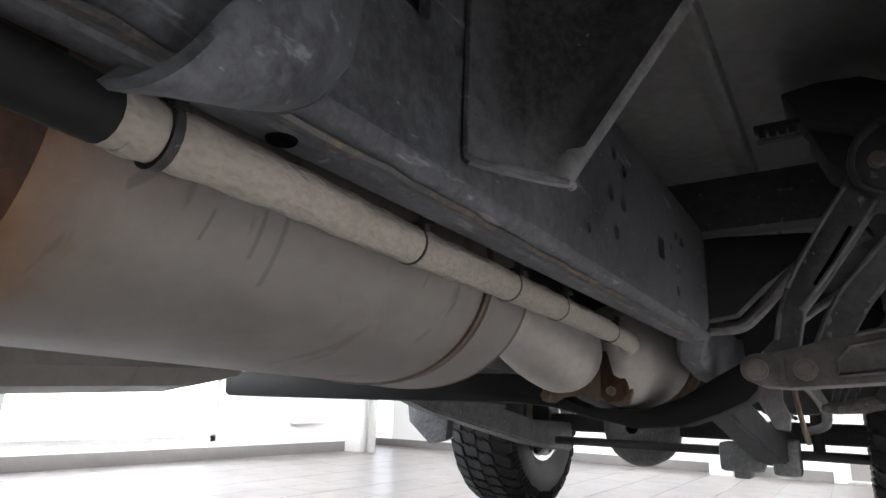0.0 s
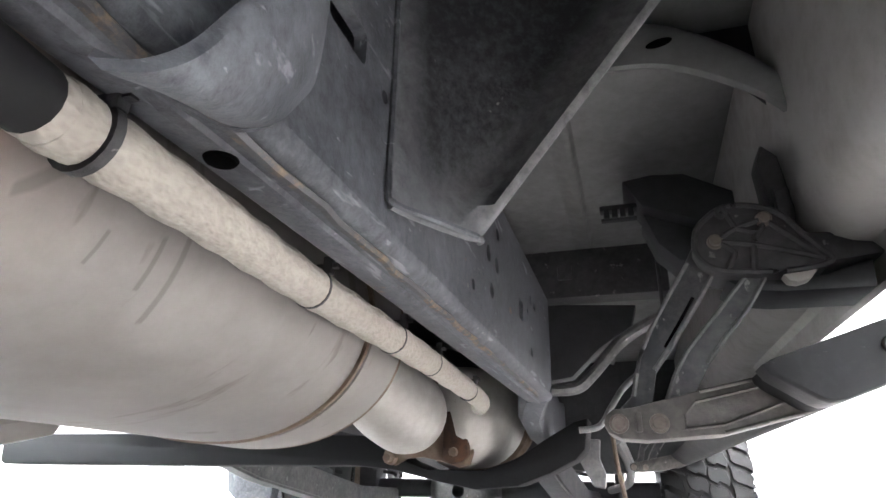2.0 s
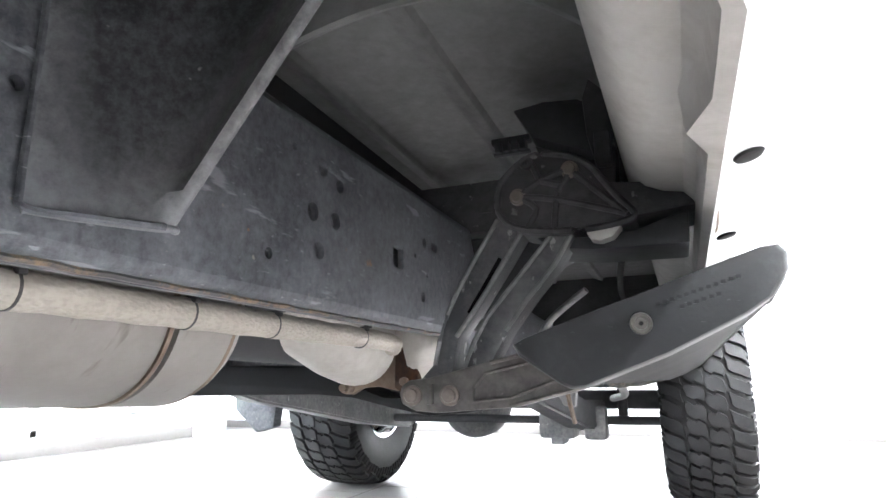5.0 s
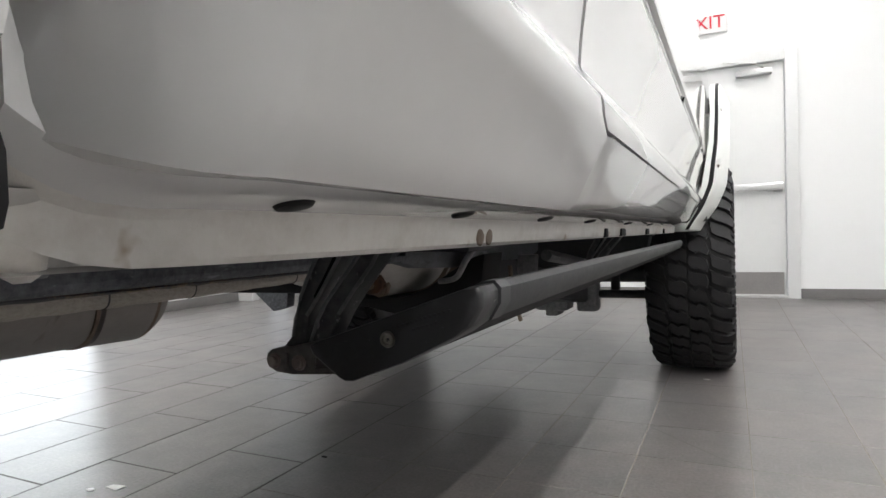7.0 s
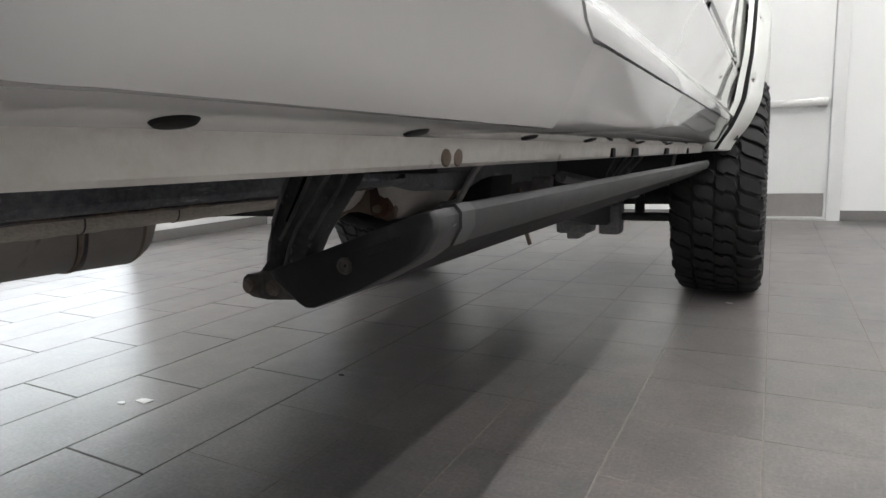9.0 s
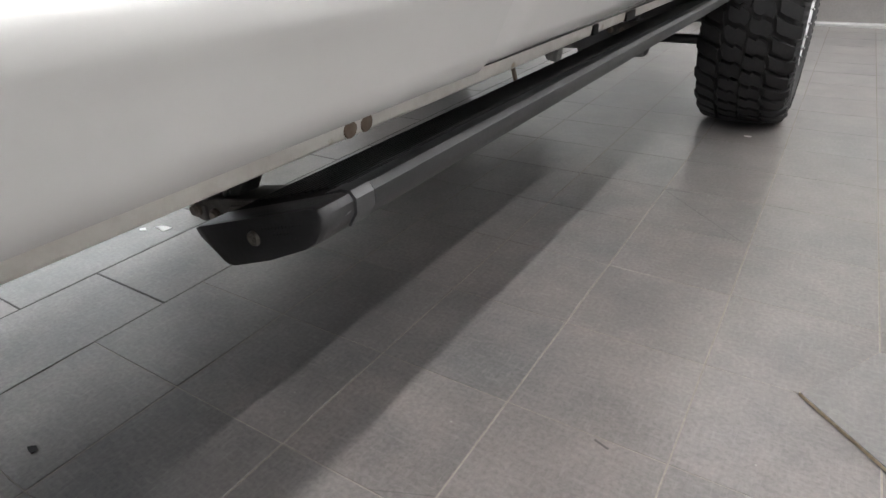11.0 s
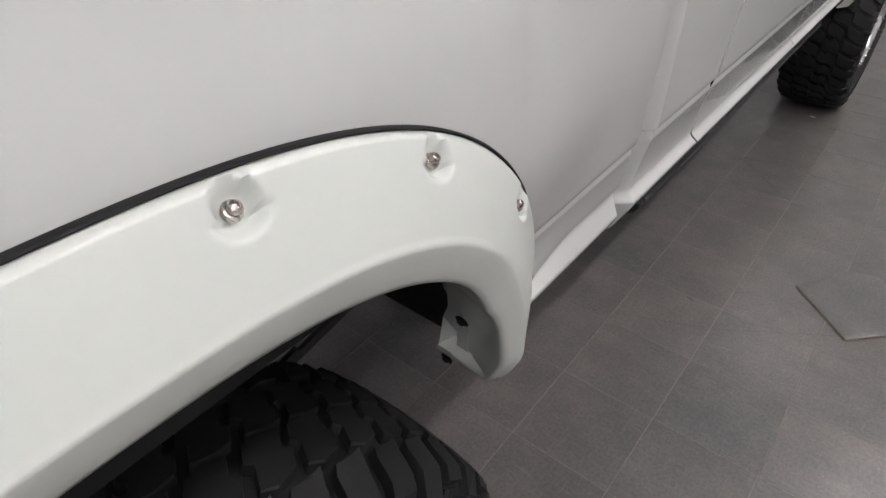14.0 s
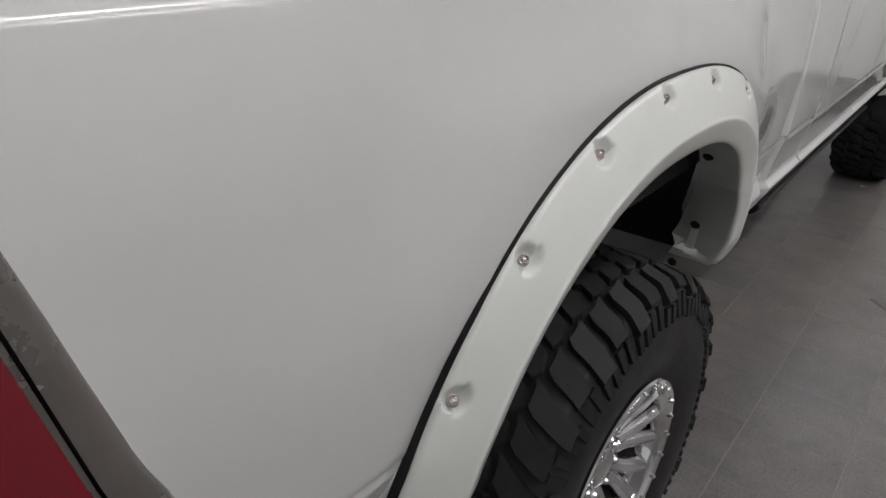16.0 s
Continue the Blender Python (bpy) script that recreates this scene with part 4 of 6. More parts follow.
def flare(yc, z_drop=0.0):
    """A bolt-on wheel arch flare with sunk bolt pockets."""
    prof = [(0.000, 1.080), (0.0005, 1.098), (0.002, 1.105)] + [(d, 1.1075 + 0.042 * (d / 0.082) ** 0.82) for d in [0.004 + 0.0026 * k for k in range(31)]]
    prof += [(0.0845, 1.1515), (0.087, 1.1525), (0.090, 1.1522), (0.100, 1.1495), (0.112, 1.1462), (0.124, 1.1430), (0.130, 1.1400), (0.131, 1.137), (0.129, 1.13), (0.126, 1.11), (0.123, 1.08), (0.121, 1.05)]
    prof = [(d, x + (0.018 - 0.07 * d if d > 0 else 0.012)) for d, x in prof]
    tuck = [(0.62, 0.13), (0.66, 0.115), (0.75, 0.065), (0.84, 0.03), (1.0, 0.005), (1.1, 0.0)] if yc > 2 else [(0.68, 0.115), (0.72, 0.100), (0.78, 0.068), (0.84, 0.042), (0.88, 0.034), (0.95, 0.018), (1.02, 0.010), (1.12, 0.0)]

    def draw_in(x, z):
        """The flare follows the body where it tucks under."""
        return x - (lerp_table(tuck, z) * (1.0 - 0.5 * max(0.0, min(1.0, (x - 1.09) / 0.06)) * max(0.0, min(1.0, (z - 0.70) / 0.16))))

    qs = [0.012 + (math.pi - 0.05) * k / 620 for k in range(621)]
    spots = []
    for dy in (0.534, 0.478, 0.330, 0.135, -0.055, -0.246, -0.413, -0.541):
        z = arch_height(yc, yc + dy, 0.015)
        n = Vector((0.62, dy * 0.55, 0.70)).normalized()
        spots.append((Vector((draw_in(1.1365, z), yc + dy, z)), n))
    for mirror in (False, True):
        bm = bmesh.new()
        rings = []
        for q in qs:
            ring = []
            for d, x in prof:
                if yc < 2 and q < 0.05:
                    d = 0.075 + (d - 0.075) * (0.30 + 0.70 * math.sqrt(1 - (1 - q / 0.05) ** 2))
                y, z = arch_point(yc, q, d)
                p = Vector((draw_in(x, z), y, z))
                for sp, n in spots:
                    v = p - sp
                    # teardrop: longer towards the lip
                    r = v.length * (0.72 if d > 0.022 else 1.0)
                    if r < 0.020:
                        w = min(1.0, (0.020 - r) / 0.012)
                        p = p - n * (0.015 if d <= 0.022 else 0.015 * max(0.25, 1 - (d - 0.022) / 0.034)) * w * w * (3 - 2 * w)
                px = p.x
                if d > 0.12 and yc < 2 and p.y > yc and p.z < 1.06:
                    px -= (1.146 - x) * 0.35 * min(1.0, (1.06 - p.z) / 0.22)
                    p.y += 0.045 * min(1.0, (1.06 - p.z) / 0.22) * max(0.0, min(1.0, (1.146 - x) / 0.08))
                ring.append((2 * XC - px if mirror else px, p.y, p.z + z_drop))
            rings.append(ring)
        loft(bm, rings, False, False)
        if mirror:
            bmesh.ops.reverse_faces(bm, faces=bm.faces[:])
        f = part("fender_flare", bm, FLARE, truck, "glossy white bolt-on wheel arch flare", 50)
        bm = bmesh.new()
        rings = []
        for q in qs[::4]:
            ring = []
            for d, x in ((-0.0005, 1.110), (-0.0024, 1.1165), (-0.0024, 1.1215), (-0.001, 1.1232), (0.001, 1.121)):
                y, z = arch_point(yc, q, d)
                x = draw_in(x, z)
                ring.append((2 * XC - x if mirror else x, y, z + z_drop))
            rings.append(ring)
        loft(bm, rings, False, False)
        part("edge_trim", bm, TRIM, f, "black rubber edge trim")
        if mirror:
            continue
        for sp, n in spots:
            bm = bmesh.new()
            lathe(bm, [(0.0065, 0.0), (0.0065, 0.0024), (0.0085, 0.0030), (0.0078, 0.0052), (0.005, 0.0064), (0.002, 0.0066), (0.0015, 0.0085), (0.0, 0.0092), (-0.004, 0.0092)], (0, 0, 0), "x", 20)
            turn = Vector((1, 0, 0)).rotation_difference(n).to_matrix().to_4x4()
            at = sp - n * 0.0125 + Vector((0, 0, z_drop))
            bmesh.ops.scale(bm, vec=(0.9, 0.84, 0.84), verts=bm.verts[:])
            bmesh.ops.transform(bm, matrix=Matrix.Translation(at) @ turn, verts=bm.verts[:])
            part("bolt", bm, BOLTCHROME, f, "chrome dome bolt")
        # plugs on the inner return
        for t, x, y, z in ((0.10, 0.990, AY + 0.506, 0.728), (0.28, 1.037, AY + 0.488, 0.858), (0.70, 1.080, AY + 0.350, 1.082)):
            y += yc - AY
            bm = bmesh.new()
            lathe(bm, [(0.006, 0.0), (0.006, 0.006), (0.003, 0.0075), (0.001, 0.012), (0.0, 0.012)], (0, 0, 0), "x", 14)
            m = Matrix.Translation((x, y, z + z_drop)) @ Matrix.Rotation(t, 4, "X") @ Matrix.Rotation(radians(-90), 4, "Z")
            bmesh.ops.transform(bm, matrix=m, verts=bm.verts[:])
            part("inner_bolt", bm, TRIM, f)
        # black liner inside the arch
        bm = bmesh.new()
        rings = []
        for q in qs[::12]:
            fore = math.cos(q) > 0 and yc < 2
            y, z = arch_point(yc, q, 0.112 if fore else 0.06)
            low = max(0.0, min(1.0, (1.16 - z) / 0.26)) if fore else 0.0
            y += 0.045 * max(0.0, min(1.0, (1.06 - z) / 0.22)) if fore else 0.0
            rings.append([(1.078 - 0.085 * low, y, z + z_drop), (0.62, y, z + z_drop)])
        loft(bm, rings, False, False)
        part("wheel_liner", bm, LINER, truck, "black plastic wheel arch liner")
        part("liner_wall", made_box(0.60, 0.62, yc - 0.55, yc + 0.46, 0.72, 1.25), LINER, truck)


body()
flare(AY)
flare(4.66, -0.02)


# ---- wheels ----
TR = 0.472
TC = 0.469


def tread_place(u, v, h):
    """A point of the tyre's face: u across (1 at the shoulder), v round (radians), h outward."""
    a = abs(u)
    if a <= 0.86:
        r, w = TR - 0.016 - 0.010 * (a / 0.86) ** 2, a * 0.160
    else:
        k = (a - 0.86) / 0.50
        q = min(k, 1.0) * math.radians(72)
        r = TR - 0.026 - 0.085 * (1 - math.cos(q)) - 0.012 * k
        w = 0.1376 + 0.034 * math.sin(q)
    side = math.radians(0 if a <= 0.80 else min(70, (a - 0.80) / 0.35 * 62))
    r += h * math.cos(side)
    w += h * math.sin(side)
    return (math.copysign(w, u), r * math.cos(v), r * math.sin(v))


def tyre_mesh():
    bm = bmesh.new()
    prof = []
    for u in (-1.36, -1.25, -1.15, -1.05, -0.95, -0.86, -0.6, -0.3, 0, 0.3, 0.6, 0.86, 0.95, 1.05, 1.15, 1.25, 1.36):
        x, r, _ = tread_place(u, 0, 0)
        prof.append((x, r))
    side = [(0.174, 0.345), (0.172, 0.315), (0.168, 0.290), (0.160, 0.262), (0.150, 0.238), (0.146, 0.226), (0.120, 0.222)]
    prof = [(-x, r) for x, r in side[::-1]] + prof + side
    lathe(bm, prof, (0, 0, 0), "x", 96)
    return bm


def lugs_mesh():
    """Interlocking blocks of a mud-terrain tread, the two halves staggered by half a pitch."""
    pitch = 44
    step = 2 * math.pi / pitch
    middle = ([(0.035, 0.25), (0.19, 0.04), (0.25, 0.18), (0.455, -0.06), (0.50, 0.24), (0.435, 0.72), (0.26, 0.96), (0.20, 0.82), (0.03, 1.03), (0.00, 0.62)], 0.0155)
    outer = lambda end: ([(0.555, 0.32), (0.66, 0.13), (0.79, 0.03), (0.90, -0.08), (end, -0.20), (end, 0.48), (0.90, 0.60), (0.80, 0.72), (0.66, 0.86), (0.50, 1.08), (0.545, 0.72)], 0.0165)
    rib = lambda a, b, v: ([(a, v), (b, v - 0.04), (b, v + 0.24), (a, v + 0.30)], 0.0075)
    rows = ([middle, outer(1.13)] + [rib(1.16, 1.34, v) for v in (-0.16, 0.34)], [middle, outer(1.03)] + [rib(1.06, 1.32, v) for v in (-0.16, 0.34)])
    verts, faces = [], []
    for k in range(pitch):
        jit = 0.02 * math.sin(k * 2.4) if k else 0.0
        for side in (1, -1):
            for poly, h in rows[k % 2]:
                n = len(poly)
                base = len(verts)
                cu = sum(p[0] for p in poly) / n
                cv = sum(p[1] for p in poly) / n
                for hh, shrink in ((-0.004, 1.0), (h * 0.85, 0.985), (h, 0.945)):
                    for u, v in poly:
                        uu, vv = cu + (u - cu) * shrink, cv + (v - cv) * shrink
                        ang = (k + vv + jit + (0.5 if side < 0 else 0)) * step * (-1 if side > 0 else 1)
                        verts.append(tread_place(uu * side, ang, hh))
                for lev in (0, 1):
                    for i in range(n):
                        j = (i + 1) % n
                        a, b = base + lev * n + i, base + lev * n + j
                        q = (a, b, b + n, a + n)
                        faces.append(q)
                faces.append(tuple(base + 2 * n + i for i in range(n)))
    me = bpy.data.meshes.new("tread")
    me.from_pydata(verts, [], faces)
    bm = bmesh.new()
    bm.from_mesh(me)
    bpy.data.meshes.remove(me)
    bmesh.ops.recalc_face_normals(bm, faces=bm.faces[:])
    return bm


def build_wheel():
    holder = new("wheel")
    holder.parent = truck
    part("tyre", tyre_mesh(), RUBBERSIDE, holder, "black mud-terrain tyre with chunky tread", 40)
    part("tread", lugs_mesh(), RUBBER, holder, "chunky interlocking tread blocks", 30)
    bm = bmesh.new()
    prof = [(0.120, 0.215), (0.140, 0.221), (0.153, 0.231), (0.158, 0.236), (0.162, 0.233), (0.160, 0.222), (0.148, 0.212), (0.120, 0.206), (0.060, 0.200), (0.0, 0.196), (-0.12, 0.2), (-0.14, 0.222), (-0.155, 0.232), (-0.15, 0.215), (-0.12, 0.19), (0.0, 0.185)]
    lathe(bm, prof, (0, 0, 0), "x", 72)
    rim = part("rim", bm, CHROME, holder, "polished chrome deep-dish alloy rim", 40)
    bm = bmesh.new()
    for k in range(8):
        q = 2 * math.pi * k / 8
        for side in (-1, 1):
            a = q + side * 0.10
            b = q + side * 0.20
            p0 = Vector((0.070, 0.055 * math.cos(a), 0.055 * math.sin(a)))
            p1 = Vector((0.105, 0.135 * math.cos(a * 0.6 + b * 0.4), 0.135 * math.sin(a * 0.6 + b * 0.4)))
            p2 = Vector((0.128, 0.207 * math.cos(b), 0.207 * math.sin(b)))
            tube(bm, smooth_path([p0, p1, p2], 5), [0.021] * 4 + [0.018] * 4 + [0.017] * 3, 8)
    part("spokes", bm, CHROME, rim, "chrome twin spokes", 40)
    bm = bmesh.new()
    lathe(bm, [(0.02, 0.09), (0.07, 0.085), (0.085, 0.07), (0.085, 0.05), (0.11, 0.047), (0.118, 0.03), (0.12, 0.0)], (0, 0, 0), "x", 32)
    part("hub_cap", bm, CHROME, rim)
    for k in range(8):
        q = 2 * math.pi * (k + 0.5) / 8
        bm = bmesh.new()
        lathe(bm, [(0.07, 0.011), (0.108, 0.010), (0.114, 0.006), (0.115, 0.0)], (0, 0.068 * math.cos(q), 0.068 * math.sin(q)), "x", 8)
        part("lug_nut", bm, CHROME, rim)
    for k in range(24):
        q = 2 * math.pi * (k + 0.5) / 24
        bm = bmesh.new()
        lathe(bm, [(0.150, 0.006), (0.166, 0.0055), (0.168, 0.003), (0.1685, 0.0)], (0, 0.2225 * math.cos(q), 0.2225 * math.sin(q)), "x", 8)
        part("rim_bolt", bm, CHROME, rim)
    bm = bmesh.new()
    lathe(bm, [(-0.02, 0.0), (-0.02, 0.165), (0.0, 0.17), (0.012, 0.165), (0.012, 0.0)], (0, 0, 0), "x", 40)
    part("brake_disc", bm, FLANGE, holder, "brown dusty brake disc")
    return holder


first = build_wheel()
first.matrix_basis = pose(0.992, 0.69, TC)
for at in ((0.998, 4.65, 1, 0), (2 * XC - 0.998 - 0.09, 4.65, -1, 0), (2 * XC - 1.0, 0.69, -1, 0)):
    copy_thing(first, pose(at[0], at[1], TC, 37 + 11 * at[1], 0, 0 if at[2] > 0 else 180))


# ---- underneath: frame, exhaust, axle ----
def holed_plate(bm, outline, holes, put, depth):
    """A plate with real holes: outlines in two coordinates, put() lays them into space, the hole edges get a depth vector."""
    loops = []
    for loop in [outline] + holes:
        vs = [bm.verts.new(put(*p)) for p in loop]
        loops.append([bm.edges.new((vs[i], vs[(i + 1) % len(vs)])) for i in range(len(vs))])
    bmesh.ops.triangle_fill(bm, edges=[e for l in loops for e in l], use_beauty=True)
    rim = [e for l in loops[1:] for e in l]
    out = bmesh.ops.extrude_edge_only(bm, edges=rim)
    bmesh.ops.translate(bm, vec=depth, verts=[g for g in out["geom"] if isinstance(g, bmesh.types.BMVert)])
    return bm


def ring_hole(y, z, r, n=14, ry=1.0):
    return [(y + r * ry * math.cos(2 * math.pi * k / n), z + r * math.sin(2 * math.pi * k / n)) for k in range(n)]


def rect_hole(y0, y1, z0, z1, c=0.004):
    out = []
    for cy, cz, q in ((y1 - c, z1 - c, 0), (y0 + c, z1 - c, 90), (y0 + c, z0 + c, 180), (y1 - c, z0 + c, 270)):
        out += [(cy + c * math.cos(radians(q + a)), cz + c * math.sin(radians(q + a))) for a in (0, 45, 90)]
    return out


def frame_rails():
    for s in (1, -1):
        X = lambda x: XC + s * (x - XC)
        bm = bmesh.new()
        holes = [ring_hole(2.108, 0.766, 0.0084), ring_hole(2.140, 0.757, 0.0074), ring_hole(2.093, 0.718, 0.0092), ring_hole(2.133, 0.718, 0.0092), ring_hole(2.106, 0.682, 0.0084), ring_hole(2.03, 0.665, 0.0054),
                 rect_hole(2.264, 2.294, 0.695, 0.722), ring_hole(1.815, 0.716, 0.0044), rect_hole(1.742, 1.786, 0.716, 0.739), ring_hole(2.36, 0.744, 0.0068), rect_hole(2.385, 2.405, 0.738, 0.750, 0.002),
                 ring_hole(2.355, 0.668, 0.0068), ring_hole(2.06, 0.772, 0.0041), ring_hole(2.33, 0.72, 0.0034), ring_hole(2.37, 0.70, 0.0034)]
        web = [(0.95, 0.640), (1.3, 0.638), (1.7, 0.637), (2.2, 0.636), (2.52, 0.636), (2.55, 0.65), (2.56, 0.70), (2.56, 0.80), (2.3, 0.80), (1.8, 0.80), (0.95, 0.80)]
        holed_plate(bm, web, holes, lambda y, z: (X(0.620), y, z), (-0.008 * s, 0, 0))
        bmesh.ops.recalc_face_normals(bm, faces=bm.faces[:])
        # rounded lower and upper edges, floor and inner side of the box
        sec = [(0.620, 0.637), (0.6185, 0.631), (0.614, 0.627), (0.606, 0.6255), (0.60, 0.6255), (0.598, 0.6235), (0.592, 0.6235), (0.590, 0.6255), (0.579, 0.6262), (0.573, 0.630), (0.571, 0.638), (0.571, 0.80), (0.58, 0.812), (0.61, 0.812), (0.617, 0.808), (0.620, 0.80)]
        ys = [0.95 + 0.1 * k for k in range(16)] + [2.5, 2.56]
        loft(bm, [[(X(x), y, z) for x, z in sec] for y in ys], False, False)
        # the front run of the rail steps inward and lower
        nose = lambda dx, z0, z1, w: [(X(0.62 - dx), z1), (X(0.615 - dx), z1 + 0.012), (X(0.575 - dx), z1 + 0.012), (X(0.571 - dx), z0), (X(0.577 - dx), z0 - 0.012), (X(0.61 - dx), z0 - 0.012), (X(0.62 - dx), z0)]
        rings = []
        for y, dx, z0, z1 in ((2.555, 0.0, 0.637, 0.80), (2.60, 0.012, 0.632, 0.79), (2.70, 0.035, 0.618, 0.76), (2.95, 0.060, 0.605, 0.745), (3.6, 0.10, 0.60, 0.74), (4.2, 0.12, 0.66, 0.80), (5.3, 0.12, 0.70, 0.82)):
            rings.append([(x, y, z) for x, z in nose(dx, z0, z1, 0)])
        loft(bm, rings, True, True)
        rail = tp("frame_rail", bm, FRAME, truck, "dusty black boxed chassis rail with punched holes", 40)
        if s < 0:
            continue
        # weld bead along the lower seam
        bm = bmesh.new()
        pts = [(0.609 + 0.0012 * math.sin(k * 1.7), 1.45 + 0.02 * k, 0.6245 + 0.0006 * math.sin(k * 2.9)) for k in range(52)]
        tube(bm, pts, 0.0034, 6, True, 0.7)
        tp("weld_seam", bm, SEAM, rail)
        bm = bmesh.new()
        lathe(bm, [(0.0, 0.0), (0.0, 0.0055), (-0.0005, 0.0065), (0.001, 0.0075)], (0.592, 1.716, 0.6225), "z", 20)
        tp("drain_hole", bm, GAP, rail)
        # folded gusset welded to the rail, its free rear edge flaring out and down
        weld = [(0.600, 1.660, 0.6250), (0.607, 1.690, 0.6245), (0.618, 1.703, 0.629), (0.6212, 1.715, 0.645), (0.6212, 1.724, 0.665), (0.6212, 1.727, 0.72), (0.6212, 1.727, 0.80)]
        free = [(0.634, 1.622, 0.590), (0.643, 1.628, 0.592), (0.649, 1.636, 0.602), (0.652, 1.646, 0.622), (0.653, 1.660, 0.648), (0.653, 1.668, 0.70), (0.653, 1.668, 0.80)]
        weld, free = [list(smooth_path(p, 5)) for p in (weld, free)]
        rings = []
        for t, out in ((0.0, 0.0), (0.06, 0.004), (0.2, 0.007), (0.45, 0.008), (0.7, 0.006), (0.9, 0.003), (1.0, 0.0)):
            rings.append([a.lerp(b, t) + Vector((out, out * 0.5, -out * 0.6)) for a, b in zip(weld, free)])
        rings.append([b + Vector((-0.003, -0.002, 0.003)) for b in free])
        rings.append([a.lerp(b, 0.6) + Vector((-0.006, -0.004, 0.006)) for a, b in zip(weld, free)])
        bm = bmesh.new()
        loft(bm, rings, False, False)
        gus = tp("gusset", bm, FRAME, truck, "dusty black folded steel gusset on the rail", 50)
        bm = bmesh.new()
        tube(bm, [p + Vector((0.0006, 0.0006, -0.0006)) for p in weld], 0.0026, 6)
        tp("weld_seam", bm, FRAME, gus)
        # near-black wrap round the rail, put there for the deep shade behind the gusset
        bm = bmesh.new()
        low = [(0.590, 0.635), (0.594, 0.618), (0.606, 0.611), (0.622, 0.612), (0.632, 0.622), (0.634, 0.66), (0.634, 0.80), (0.590, 0.80)]
        loft(bm, [[(x, y, z + g) for x, z in low] for y, g in ((1.20, 0.0), (1.50, 0.0), (1.60, 0.006), (1.63, 0.02))], True, True)
        tp("rail_shade", bm, LINER, truck, "black cover standing in for deep shade on the rail", 50)
    # outrigger: folded steel arm that carries the cab, its hollow face turned to the rear
    bm = bmesh.new()
    rings = []
    for k in range(15):
        t = k / 14
        z = 0.649 + 0.285 * t
        xo = 0.664 + (z - 0.652) * 0.79
        pts = []
        for j in range(13):
            u = j / 12
            x = 0.6235 + (xo - 0.006 - 0.6235) * u
            y = 1.823 + 0.060 * u ** 0.8 + 0.030 * math.sin(math.pi * u) * min(1.0, t * 7)
            pts.append((x, y, z))
        pts += [(xo - 0.003, 1.8845, z), (xo - 0.0005, 1.8868, z), (xo - 0.0005, 1.8892, z), (xo - 0.003, 1.8915, z)]
        # the top edge slopes up outwards
        rings.append([(x, y, min(h, 0.838 + 0.54 * (x - 0.637))) for x, y, h in pts])
    bead = [Vector(p) + Vector((0, 0.001, -0.001)) for p in rings[0]]
    loft(bm, rings, False, False)
    tube(bm, bead, 0.0026, 8)
    tube(bm, [Vector(p) for p in rings[-1][:-3]], 0.003, 8)
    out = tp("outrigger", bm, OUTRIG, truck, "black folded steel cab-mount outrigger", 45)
    bm = bmesh.new()
    tube(bm, smooth_path([(0.6225, 1.823, 0.81), (0.6225, 1.823, 0.72), (0.6225, 1.8225, 0.66), (0.626, 1.824, 0.6485), (0.640, 1.845, 0.6475), (0.660, 1.884, 0.6485)], 10), 0.0022, 6)
    tp("weld_seam", bm, FRAME, out)
    bm = bmesh.new()
    lathe(bm, [(1.882, 0.0), (1.882, 0.004), (1.888, 0.005)], (0.66, 0, 0.795), "y", 12)
    tp("rivet", bm, ARMMETAL, out)
    # cab body mount
    bm = bmesh.new()
    lathe(bm, [(0.800, 0.0), (0.800, 0.016), (0.803, 0.023), (0.82, 0.027), (0.86, 0.032), (0.93, 0.032)], (0.742, 1.775, 0), "z", 28)
    tp("body_mount", bm, SILL, truck, "beige conical body mount")


